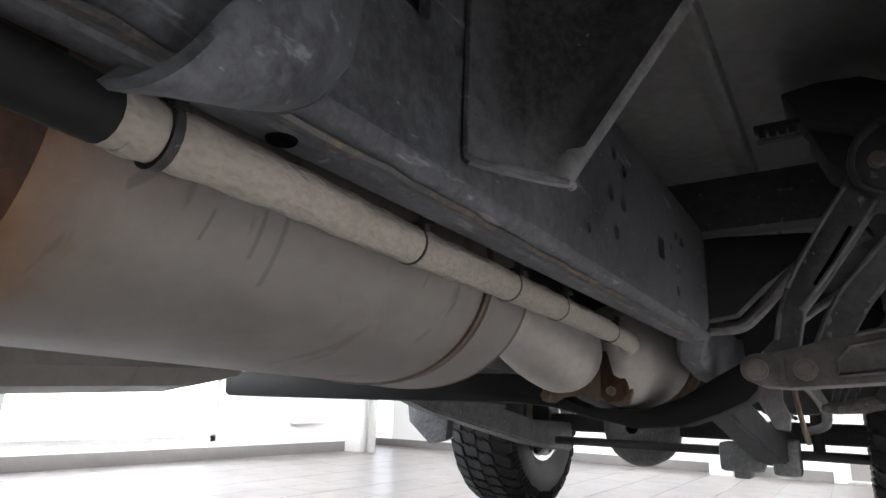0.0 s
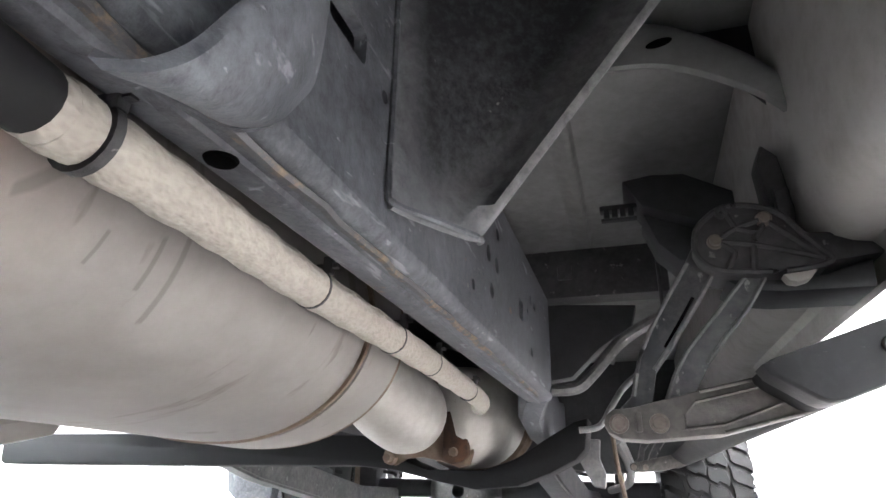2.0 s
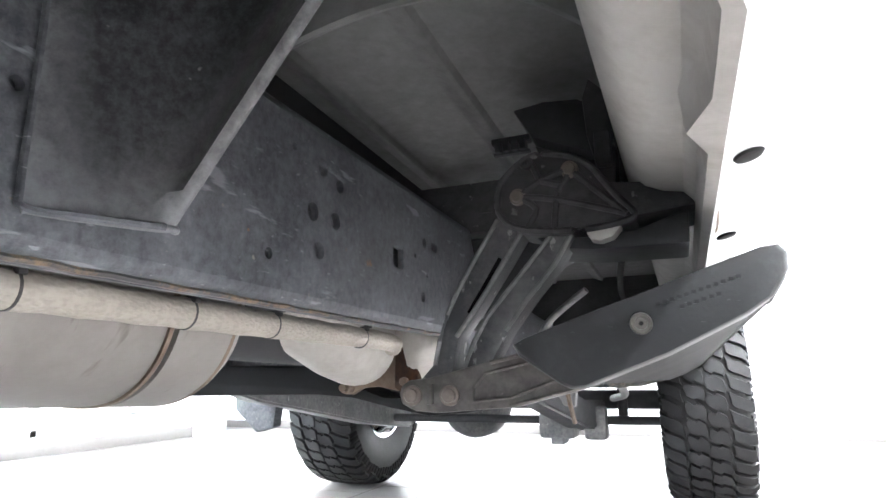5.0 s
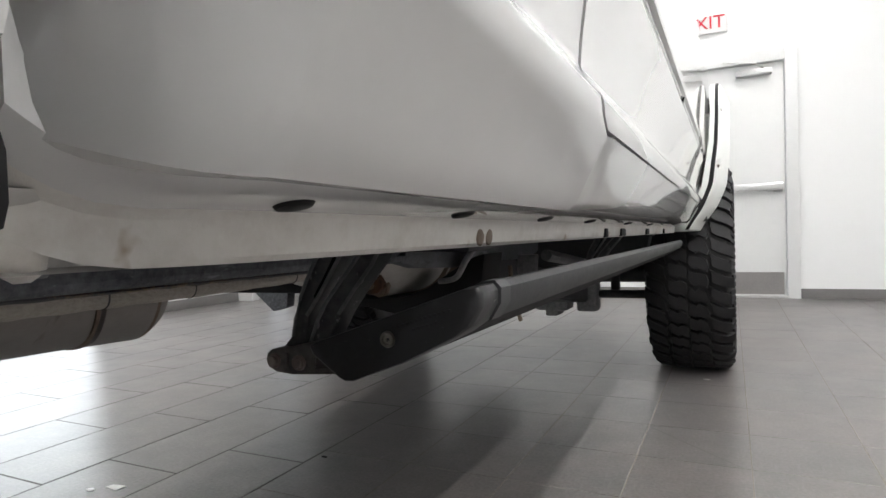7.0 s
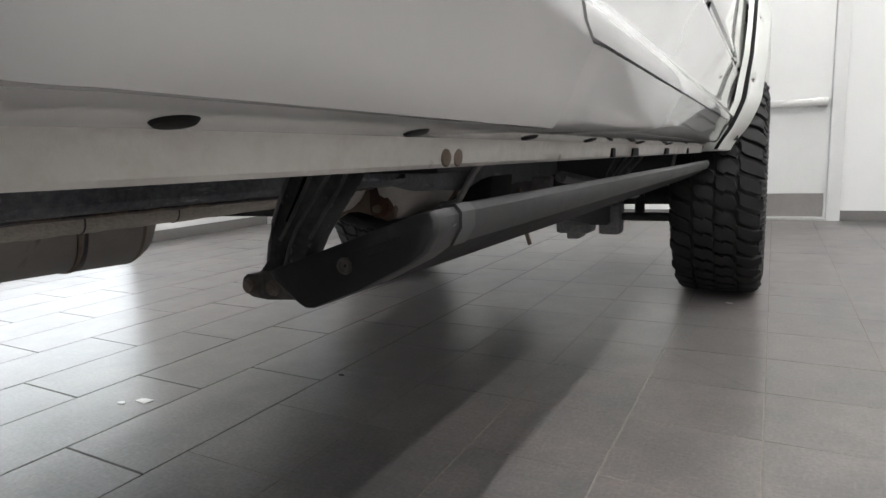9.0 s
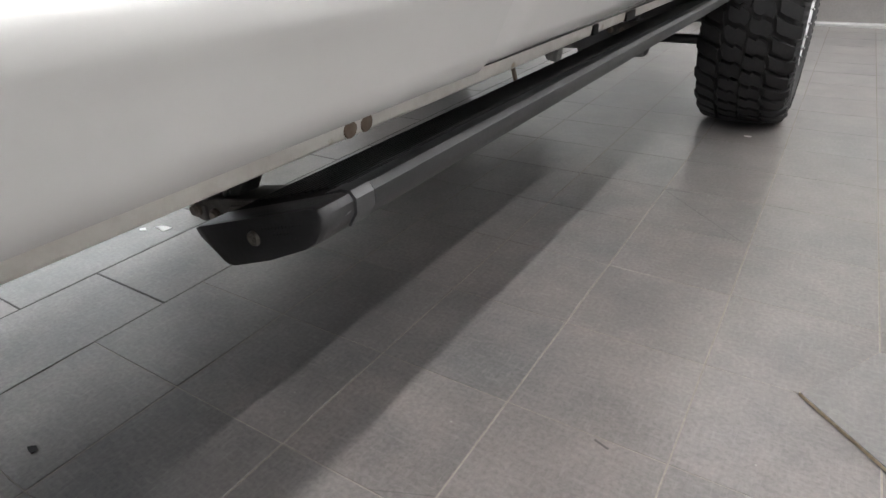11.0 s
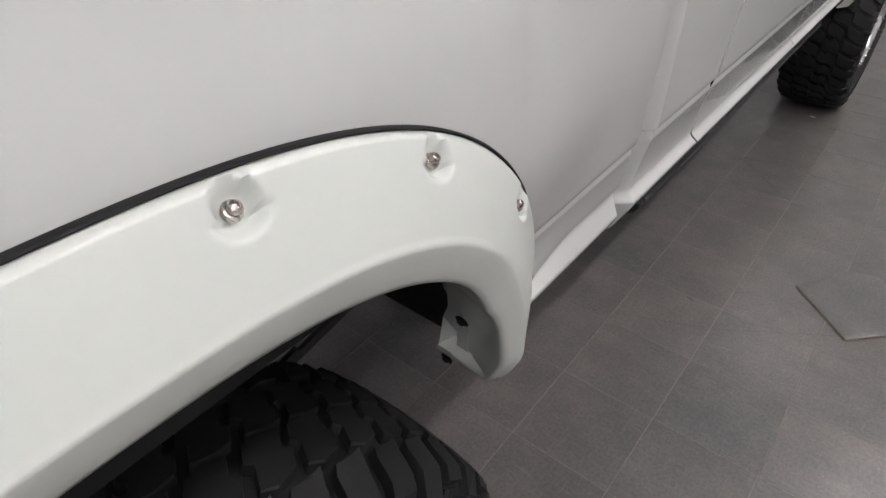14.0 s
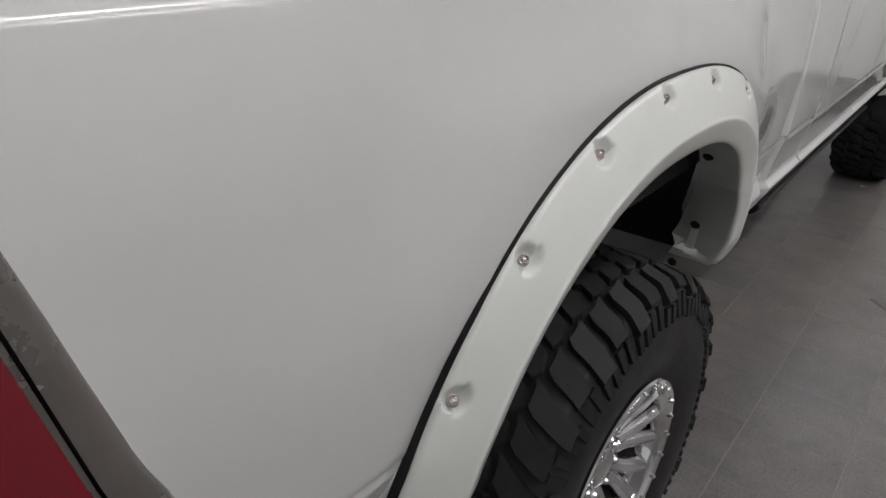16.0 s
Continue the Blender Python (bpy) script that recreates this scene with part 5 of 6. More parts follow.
def floor_pan():
    bm = bmesh.new()
    ys = [1.72 + 0.05 * k for k in range(51)]
    rows = []
    for y in ys:
        row = []
        for x in [0.48 + 0.43 * k / 172 for k in range(173)]:
            z = 0.950 - 0.045 * max(0, min(1, (y - 2.1) / 1.4))
            # pressed ribs with a sharp outer step
            for c in (0.698, 0.535):
                z -= 0.010 * max(0.0, min(1.0, (x - c + 0.030) / 0.022)) * max(0.0, min(1.0, (c + 0.003 - x) / 0.004))
            row.append((x, y, z))
        rows.append(row)
    loft(bm, rows, False, False)
    tp("floor_pan", bm, PAN, truck, "grey painted ribbed cab floor pan")
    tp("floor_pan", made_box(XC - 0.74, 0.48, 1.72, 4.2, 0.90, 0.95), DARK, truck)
    # arched cross sill
    bm = bmesh.new()
    arch = [(0.56, 0.850), (0.62, 0.868), (0.67, 0.878), (0.717, 0.882), (0.773, 0.880), (0.806, 0.874), (0.84, 0.858), (0.872, 0.836), (0.89, 0.820), (0.91, 0.795)]
    edge = [(p.x, p.z) for p in smooth_path([(x, 0, z) for x, z in arch], 5)]
    crown = [(x, z + 0.057 - 0.012 * max(0.0, (x - 0.80) / 0.11)) for x, z in edge]
    # pressed sheet: rolled lower lip, face with a slot, top turned forward into the dark channel
    loft(bm, [[(x, 2.058, z + 0.004), (x, 2.050, z), (x, 2.046, z + 0.002), (x, 2.045, z + 0.008), (x, 2.0455, cz - 0.014), (x, 2.050, cz - 0.004), (x, 2.060, cz), (x, 2.100, cz + 0.004)] for (x, z), (_, cz) in zip(edge, crown)], False, False)
    sill = tp("cross_sill", bm, PAN, truck, "grey arched cross sill under the cab floor", 50)
    # dark sheet set back above the sill, its colour giving the cavity's shade
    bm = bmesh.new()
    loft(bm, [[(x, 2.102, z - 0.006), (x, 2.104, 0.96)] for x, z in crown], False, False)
    tp("channel_shade", bm, DARK, sill, "dark sheet for the shade in the floor channel")
    bm = bmesh.new()
    lathe(bm, [(2.0440, 0.0), (2.0440, 0.011), (2.0445, 0.012)], (0, 0, 0), "y", 20)
    for v in bm.verts:
        v.co = Vector((0.803 + v.co.x * 1.05, v.co.y, 0.900 + v.co.z * 0.42 + v.co.x * 0.18))
    tp("slot", bm, GAP, sill)
    bm = bmesh.new()
    box(bm, 0.50, 0.825, 2.56, 2.61, 0.803, 0.893, 0.006)
    box(bm, 0.806, 0.812, 2.552, 2.562, 0.76, 0.895, 0.002)
    box(bm, 0.640, 0.665, 2.555, 2.562, 0.835, 0.862, 0.003)
    tp("cross_bar", bm, CASTING, truck, "black cross bar under the cab floor")
    bm = bmesh.new()
    prism(bm, [(0.52, 0.82), (0.595, 0.818), (0.77, 0.806), (0.757, 0.765), (0.697, 0.726), (0.648, 0.678), (0.60, 0.671), (0.52, 0.671)], "y", 2.64, 2.68, 0.006)
    tp("splash_plate", bm, DARK, truck, "black splash plate")
    # loom clip and duct near the bracket
    bm = bmesh.new()
    for k in range(4):
        box(bm, 0.732 + 0.011 * k, 0.740 + 0.011 * k, 2.333, 2.35, 0.848, 0.862, 0.002)
    box(bm, 0.727, 0.778, 2.336, 2.352, 0.860, 0.868, 0.002)
    box(bm, 0.728, 0.777, 2.340, 2.350, 0.846, 0.850, 0.002)
    tp("loom_clip", bm, DARK, truck, "black plastic wiring clip")
    bm = bmesh.new()
    prism(bm, [(0.760, 0.898), (0.800, 0.903), (0.842, 0.899), (0.906, 0.862), (0.900, 0.835), (0.852, 0.828), (0.810, 0.846), (0.783, 0.858)], "y", 2.325, 2.40, 0.004)
    prism(bm, [(0.783, 0.853), (0.812, 0.840), (0.850, 0.823), (0.90, 0.82), (0.88, 0.76), (0.824, 0.780), (0.80, 0.806)], "y", 2.34, 2.42, 0.004)
    tp("loom_cover", bm, DARK, truck, "black plastic loom cover")
    # straps and lines running forward under the sill
    for pts, r, mat, kind, text in ((((0.58, 2.6, 0.652), (0.652, 2.6, 0.652), (0.686, 2.6, 0.676), (0.735, 2.6, 0.728), (0.79, 2.58, 0.757), (0.84, 2.56, 0.775)), 0.013, ARMMETAL, "strap", "scuffed grey steel strap"),
                                    (((0.655, 2.62, 0.585), (0.690, 2.62, 0.592), (0.713, 2.62, 0.625), (0.740, 2.62, 0.66), (0.80, 2.60, 0.70)), 0.007, ARMMETAL, "strap", "scuffed grey steel strap"),
                                    (((0.90, 2.15, 0.72), (0.885, 2.30, 0.70), (0.86, 2.55, 0.68), (0.84, 3.2, 0.68)), 0.004, TRIM, "hose", "thin black hose"),
                                    (((0.70, 2.9, 0.60), (0.705, 2.9, 0.54), (0.715, 2.92, 0.47)), 0.006, FLANGE, "hose", "brown dusty hose")):
        bm = bmesh.new()
        tube(bm, smooth_path(pts, 8), r, 10, True, 0.8)
        tp(kind, bm, mat, truck, text)
    # dark panel added behind the front wheel, in place of shaded clutter
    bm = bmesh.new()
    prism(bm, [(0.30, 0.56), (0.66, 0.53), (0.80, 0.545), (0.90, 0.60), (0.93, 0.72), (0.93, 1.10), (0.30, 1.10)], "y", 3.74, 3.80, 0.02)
    tp("view_blocker", bm, DARK, truck, "dark panel added to close the view past the front wheel")


def exhaust():
    def sect(y, f, dy=0.0, cx=0.325, cz=0.643, hw=0.195, hh=0.108, n=2.2, roll=0):
        ring = []
        for k in range(64):
            q = 2 * math.pi * k / 64
            c, s = math.cos(q), math.sin(q)
            x = hw * f * math.copysign(abs(c) ** (2 / n), c)
            z = hh * f * math.copysign(abs(s) ** (2 / n), s)
            a = radians(roll)
            xx, zz = x * math.cos(a) - z * math.sin(a), x * math.sin(a) + z * math.cos(a)
            px = cx + xx
            ring.append((px, y - dy * max(0.0, px - 0.30) ** 1.3, cz + zz + 0.012 * (2.1 - y)))
        return ring
    bm = bmesh.new()
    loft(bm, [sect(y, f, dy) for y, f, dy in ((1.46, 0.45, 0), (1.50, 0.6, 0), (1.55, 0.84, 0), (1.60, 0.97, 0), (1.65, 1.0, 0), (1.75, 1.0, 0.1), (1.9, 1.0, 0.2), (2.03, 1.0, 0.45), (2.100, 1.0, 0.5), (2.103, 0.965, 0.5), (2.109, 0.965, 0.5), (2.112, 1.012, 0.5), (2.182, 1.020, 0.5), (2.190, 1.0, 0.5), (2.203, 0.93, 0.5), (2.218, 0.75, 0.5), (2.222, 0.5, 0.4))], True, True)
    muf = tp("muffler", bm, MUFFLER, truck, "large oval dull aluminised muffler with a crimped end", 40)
    bm = bmesh.new()
    loft(bm, [sect(y, f, 0) for y, f in ((1.618, 0.985), (1.624, 1.008), (1.634, 1.014), (1.646, 1.012), (1.653, 1.001))], True, False)
    tp("weld_band", bm, RUST, muf, "rust-brown heat-stained weld band")
    for y in (2.099, 2.179):
        bm = bmesh.new()
        loft(bm, [sect(y + d, f, 0.5) for d, f in ((0.0, 0.99), (0.001, 1.022), (0.0055, 1.022), (0.0065, 0.99))], True, False)
        tp("crimp_edge", bm, FLANGE, muf, "brown stained edge of the crimp")
    bm = bmesh.new()
    tube(bm, smooth_path([(0.22, 1.52, 0.63), (0.24, 1.2, 0.66), (0.3, 0.9, 0.78), (0.3, 0.5, 0.85)], 8), 0.05, 18)
    tp("tail_pipe", bm, FLANGE, truck, "brown stained exhaust pipe")
    bm = bmesh.new()
    loft(bm, [[(x, y, z + g) for x, z in ((0.16, 0.66), (0.165, 0.53), (0.15, 0.510), (0.10, 0.502), (-0.30, 0.500), (-0.42, 0.52), (-0.43, 0.66))] for y, g in ((0.9, 0), (1.4, 0), (1.8, 0.004), (1.98, 0.014), (2.05, 0.03))], True, True)
    tp("heat_shield", bm, MUFFLER, truck, "dull aluminised exhaust heat shield", 30)
    # front pipes: bend, flange, converter
    bm = bmesh.new()
    pts = smooth_path([(0.20, 2.19, 0.69), (0.21, 2.36, 0.725), (0.235, 2.52, 0.712), (0.262, 2.64, 0.672), (0.281, 2.74, 0.642), (0.290, 2.79, 0.632), (0.296, 2.825, 0.626)], 6)
    rad = [lerp_table([(2.19, 0.05), (2.45, 0.055), (2.60, 0.074), (2.70, 0.087), (2.765, 0.0875), (2.795, 0.080), (2.815, 0.064), (2.83, 0.045)], p.y) for p in pts]
    tube(bm, pts, rad, 32)
    tp("exhaust_pipe", bm, CATMAT, truck, "pale heat-bleached exhaust pipe")
    bm = bmesh.new()
    pts = smooth_path([(0.330, 2.845, 0.628), (0.352, 2.875, 0.634), (0.368, 2.92, 0.640), (0.385, 2.98, 0.642), (0.400, 3.04, 0.644), (0.425, 3.12, 0.65), (0.46, 3.4, 0.67)], 6)
    rad = [lerp_table([(2.84, 0.06), (2.855, 0.092), (2.88, 0.112), (2.93, 0.116), (3.02, 0.112), (3.08, 0.09), (3.14, 0.06), (3.4, 0.045)], p.y) for p in pts]
    tube(bm, pts, rad, 32)
    cat = tp("catalytic_converter", bm, CATMAT, truck, "pale steel catalytic converter")
    bm = bmesh.new()
    prism(bm, [(0.218, 0.536), (0.235, 0.530), (0.262, 0.545), (0.300, 0.548), (0.350, 0.538), (0.384, 0.526), (0.404, 0.532), (0.414, 0.560), (0.412, 0.66), (0.395, 0.70), (0.34, 0.72), (0.27, 0.71), (0.22, 0.66), (0.225, 0.60), (0.207, 0.556)], "y", 2.832, 2.848, 0.004)
    fl = tp("flange", bm, FLANGE, cat, "rusty brown exhaust flange")
    bm = bmesh.new()
    prism(bm, [(0.350, 0.545), (0.366, 0.534), (0.392, 0.538), (0.408, 0.552), (0.407, 0.652), (0.352, 0.64)], "y", 2.812, 2.834, 0.006)
    tp("hanger_plate", bm, RUST, fl, "rust-brown hanger plate")
    for x, z in ((0.228, 0.546), (0.376, 0.558), (0.39, 0.66)):
        bm = bmesh.new()
        lathe(bm, [(2.800, 0.0), (2.800, 0.009), (2.812, 0.010), (2.814, 0.014), (2.835, 0.015)], (x, 0, z), "y", 8)
        tp("flange_bolt", bm, FLANGE, fl)
    for y, r in ((2.995, 0.117), (3.03, 0.115), (3.065, 0.104)):
        bm = bmesh.new()
        cx = 0.389 + 0.23 * (y - 2.995)
        lathe(bm, [(y - 0.008, r - 0.006), (y - 0.003, r + 0.005), (y + 0.003, r + 0.005), (y + 0.008, r - 0.006)], (cx, 0, 0.643), "y", 32)
        tp("band", bm, FLANGE, cat)
    # sleeved line under the rail
    pts = smooth_path([(0.572, 1.655, 0.612), (0.562, 1.75, 0.6155), (0.553, 1.864, 0.6165), (0.551, 2.012, 0.616), (0.543, 2.2, 0.616), (0.524, 2.44, 0.617), (0.515, 2.475, 0.610)], 10)
    bm = bmesh.new()
    tube(bm, pts, [0.0134 + 0.0006 * math.sin(k * 1.9) for k in range(len(pts))], 18)
    sl = tp("sleeved_line", bm, SLEEVE, truck, "line wrapped in beige woven heat sleeve")
    bm = bmesh.new()
    tube(bm, smooth_path([(0.5735, 1.648, 0.6115), (0.582, 1.60, 0.610), (0.594, 1.50, 0.608), (0.60, 1.2, 0.62)], 8), 0.0128, 16)
    tp("sheath", bm, TRIM, sl, "black rubber sheath")
    bm = bmesh.new()
    tube(bm, [(0.5730, 1.648, 0.6115), (0.5715, 1.668, 0.6125)], 0.0128, 18)
    tp("sleeve_end", bm, SLEEVE, sl)
    for x, y, z in ((0.5705, 1.672, 0.6125), (0.553, 1.866, 0.6165), (0.551, 2.012, 0.616), (0.5465, 2.13, 0.616), (0.532, 2.34, 0.6165)):
        bm = bmesh.new()
        r = 0.0155 if y < 1.7 else 0.0143
        w = 0.0022 if y < 1.7 else 0.0009
        lathe(bm, [(-w, 0.011), (-w, r), (w, r), (w, 0.011)], (x, y, z), "y", 20)
        box(bm, x + 0.008, x + 0.014, y - 0.003, y + 0.003, z + 0.008, z + 0.020, 0.001)
        box(bm, x + 0.002, x + 0.018, y - 0.002, y + 0.002, z + 0.012, z + 0.015)
        tp("clamp", bm, CASTING, sl, "dark wire clamp")


def drivetrain():
    bm = bmesh.new()
    lo = [(-0.945, 0.526), (-0.3, 0.527), (0.12, 0.530), (0.22, 0.522), (0.32, 0.500), (0.41, 0.484), (0.50, 0.492), (0.57, 0.518), (0.625, 0.545), (0.645, 0.566)]
    hi = [(0.655, 0.630), (0.625, 0.622), (0.565, 0.588), (0.50, 0.548), (0.43, 0.524), (0.30, 0.524), (0.24, 0.545), (0.18, 0.596), (-0.3, 0.604), (-0.955, 0.606), (-0.968, 0.595), (-0.962, 0.535)]
    prism(bm, lo + hi, "y", 2.86, 2.98, 0.007)
    tp("crossmember", bm, BOARD, truck, "dusty black transmission crossmember")
    bm = bmesh.new()
    loft(bm, [[(0.16 + w * math.cos(q), y, 0.72 + h * math.sin(q)) for q in (2 * math.pi * k / 20 for k in range(20))] for y, w, h in ((2.3, 0.09, 0.08), (2.5, 0.13, 0.12), (3.0, 0.14, 0.13), (3.3, 0.20, 0.17), (3.6, 0.24, 0.2), (4.4, 0.26, 0.2))], True, True)
    tp("gearbox", bm, DARK, truck, "dark transmission housing")
    # front axle with its differential
    bm = bmesh.new()
    tube(bm, [(-0.62, 4.65, 0.44), (0.94, 4.65, 0.44)], 0.045, 18)
    axle = part("front_axle", bm, DARK, truck, "black front axle tube")
    bm = bmesh.new()
    lathe(bm, [(-0.17, 0.03), (-0.155, 0.10), (-0.11, 0.155), (-0.03, 0.182), (0.05, 0.18), (0.12, 0.15), (0.17, 0.09), (0.19, 0.05)], (-0.08, 4.63, 0.435), "y", 32)
    part("differential", bm, ARMMETAL, axle, "dusty grey differential housing")
    for x in (-0.60, 0.90):
        bm = bmesh.new()
        box(bm, x - 0.05, x + 0.05, 4.58, 4.72, 0.30, 0.60, 0.02)
        box(bm, x - 0.035 if x > 0 else x - 0.03, x + 0.03, 4.45, 4.6, 0.33, 0.40, 0.012)
        part("knuckle", bm, DARK, axle)
    bm = bmesh.new()
    tube(bm, [(-0.55, 4.42, 0.36), (0.86, 4.42, 0.36)], 0.019, 12)
    part("tie_rod", bm, DARK, axle, "black tie rod")
    # radius arms, shocks and springs
    for s, x in ((1, 0.50), (-1, -0.50)):
        bm = bmesh.new()
        loft(bm, [[(x - w, y, z - h), (x + w, y, z - h), (x + w, y, z + h), (x - w, y, z + h)] for y, z, w, h in ((3.15, 0.58, 0.025, 0.035), (3.4, 0.53, 0.035, 0.05), (4.2, 0.40, 0.05, 0.055), (4.6, 0.37, 0.07, 0.07))], True, True)
        bmesh.ops.bevel(bm, geom=bm.edges[:], offset=0.008, segments=2, affect="EDGES")
        part("control_arm", bm, ARMMETAL if s < 0 else DARK, truck, "dusty grey front control arm")
        bm = bmesh.new()
        pts = [(x + 0.02 * s + 0.06 * math.cos(q), 4.62 + 0.06 * math.sin(q), 0.50 + 0.36 * q / 44) for q in (0.35 * k for k in range(126))]
        tube(bm, pts, 0.009, 8)
        part("coil_spring", bm, DARK, truck, "black coil spring")
        bm = bmesh.new()
        tube(bm, [(x + 0.16 * s, 4.50, 0.34), (x + 0.16 * s, 4.50, 0.55), (x + 0.16 * s, 4.50, 0.56), (x + 0.16 * s, 4.50, 1.0)], [0.022, 0.022, 0.032, 0.032], 16)
        part("shock_absorber", bm, CASTING, truck, "dark shock absorber")
    # left-hand link plate and brackets below the crossmember
    bm = bmesh.new()
    prism(bm, [(-0.72, 0.56), (-0.70, 0.44), (-0.60, 0.36), (-0.52, 0.38), (-0.50, 0.56)], "y", 3.55, 3.60, 0.01)
    part("arm_bracket", bm, FRAME, truck, "black steel link bracket")
    bm = bmesh.new()
    tube(bm, smooth_path([(0.70, 3.2, 0.60), (0.72, 3.7, 0.54), (0.70, 4.2, 0.48), (0.62, 4.5, 0.45)], 8), 0.016, 10)
    part("brake_hose", bm, ARMMETAL, truck, "grey brake hose")
    bm = bmesh.new()
    box(bm, 0.31, 0.47, 4.33, 4.47, 0.285, 0.40, 0.02)
    box(bm, 0.50, 0.60, 4.36, 4.46, 0.28, 0.42, 0.02)
    box(bm, 0.36, 0.42, 4.34, 4.46, 0.26, 0.30, 0.008)
    part("steering_joint", bm, ARMMETAL, truck, "grey steering joint castings")
    # drop bracket under the rail ahead of the crossmember
    bm = bmesh.new()
    prism(bm, [(0.60, 0.60), (0.595, 0.55), (0.615, 0.51), (0.63, 0.48), (0.66, 0.475), (0.665, 0.51), (0.65, 0.55), (0.655, 0.60)], "y", 3.25, 3.285, 0.006)
    part("drop_bracket", bm, ARMMETAL, truck, "grey steel drop bracket")
    # heavy rear axle and springs
    bm = bmesh.new()
    tube(bm, [(-0.66, 0.735, 0.452), (0.96, 0.735, 0.452)], 0.055, 18)
    lathe(bm, [(-0.19, 0.03), (-0.15, 0.12), (-0.05, 0.18), (0.06, 0.18), (0.15, 0.12), (0.2, 0.05)], (0.16, 0.735, 0.46), "y", 28)
    part("rear_axle", bm, DARK, truck, "black rear axle")
    for x in (0.66, -0.34):
        bm = bmesh.new()
        for k in range(4):
            tube(bm, smooth_path([(x, 0.735 - 0.6 + 0.1 * k, 0.62 - 0.01 * k), (x, 0.735, 0.53 - 0.012 * k), (x, 0.735 + 0.6 - 0.1 * k, 0.62 - 0.01 * k)], 8), 0.012, 6, True, 0.5)
        part("leaf_spring", bm, DARK, truck, "black leaf spring pack")


def side_step():
    cap = [(0.836, 0.580), (0.842, 0.5835), (0.985, 0.6315), (0.993, 0.632), (0.997, 0.627), (0.9965, 0.617), (0.988, 0.603), (0.975, 0.594), (0.93, 0.572), (0.880, 0.553), (0.872, 0.5525), (0.866, 0.555), (0.840, 0.573)]
    step = new("side_step")
    step.parent = truck
    step["label"] = "deployed black power side step board"
    bm = bmesh.new()
    mid = (0.915, 0.592)
    def inset(f):
        return [(mid[0] + (x - mid[0]) * f, mid[1] + (z - mid[1]) * f) for x, z in cap]
    loft(bm, [[(x, 1.9985, z) for x, z in inset(0.955)], [(x, 2.000, z) for x, z in inset(0.985)], [(x, 2.003, z) for x, z in cap], [(x, 2.032, z) for x, z in cap]], True, True)
    c = tp("end_cap", bm, CAPMAT, step, "scuffed black plastic end cap", 40)
    bm = bmesh.new()
    lathe(bm, [(2.0005, 0.0), (1.9975, 0.0018), (1.9975, 0.0035), (1.9955, 0.0042), (1.9955, 0.0058), (1.9975, 0.0066), (2.0, 0.0066)], (0.916, 0, 0.590), "y", 22)
    tp("cap_bolt", bm, STEELBOLT, c, "steel socket bolt")
    for row, (x0, x1, gap) in enumerate(((0.925, 0.972, 0.004), (0.938, 0.962, 0.004))):
        bm = bmesh.new()
        x = x0
        while x < x1:
            z = 0.594 + (x - 0.916) * 0.305 + 0.004 - 0.006 * row
            box(bm, x, x + 0.0026, 1.9978, 1.9984, z - 0.0011, z + 0.0011)
            x += gap
        tp("marking", bm, NOSE, c)
    bm = bmesh.new()
    ins = inset(0.96)
    loft(bm, [[(x, y, z) for x, z in ins] for y in (2.033, 2.5, 3.0, 3.5, 3.95)], True, True)
    b = tp("board", bm, BOARD, step, "long black step board", 40)
    edge = [(0.968, 0.6262), (0.985, 0.6330), (0.9935, 0.6335), (0.9985, 0.628), (0.9980, 0.6165), (0.990, 0.604), (0.983, 0.606), (0.978, 0.620)]
    bm = bmesh.new()
    loft(bm, [[(x, y, z) for x, z in edge] for y in (2.056, 3.0, 3.948)], True, True)
    tp("nose_trim", bm, NOSE, b, "grey metal nose along the board", 40)
    bm = bmesh.new()
    loft(bm, [[(x + (x - 0.985) * 0.06, y, z + (z - 0.618) * 0.06) for x, z in edge] for y in (2.0325, 2.0545)], True, True)
    tp("clamp_ring", bm, RING, step, "grey metal end ring of the board")
    for k in range(14):
        x = 0.852 + 0.0088 * k
        z = 0.5825 + (x - 0.842) * 0.3355
        bm = bmesh.new()
        loft(bm, [[(x - 0.0028, y, z - 0.003), (x + 0.0028, y, z - 0.003 + 0.0018), (x + 0.0018, y, z + 0.0025), (x - 0.0018, y, z + 0.0012)] for y in (2.055, 3.0, 3.945)], True, True)
        tp("tread_rib", bm, BOARDTOP, b)

    def linkage(y):
        d = y - 2.07
        arm = [(0.7215, 0.547), (0.7235, 0.5545), (0.730, 0.559), (0.745, 0.560), (0.80, 0.573), (0.85, 0.584), (0.90, 0.590), (0.905, 0.575), (0.885, 0.556), (0.815, 0.538), (0.755, 0.5335), (0.735, 0.535), (0.7245, 0.540)]
        bm = bmesh.new()
        prism(bm, arm, "y", 2.072 + d, 2.115 + d, 0.0025)
        low = tp("lower_arm", bm, LOWARM, step, "scuffed cast lower arm")
        # raised rim on the arm's face
        bm = bmesh.new()
        rim = [(x * 0.97 + 0.79 * 0.03, z * 0.92 + 0.555 * 0.08) for x, z in arm[4:10]]
        tube(bm, [(x, 2.071 + d, z) for x, z in rim], 0.0018, 6)
        box(bm, 0.7475, 0.7525, 2.0685 + d, 2.073 + d, 0.540, 0.556, 0.001)
        tube(bm, [(0.795, 2.0712 + d, 0.5635), (0.86, 2.0712 + d, 0.5775), (0.872, 2.0712 + d, 0.566), (0.815, 2.0712 + d, 0.5455), (0.786, 2.0712 + d, 0.5425), (0.786, 2.0712 + d, 0.553), (0.795, 2.0712 + d, 0.5635)], 0.0015, 6)
        tp("arm_rib", bm, LOWARM, low)
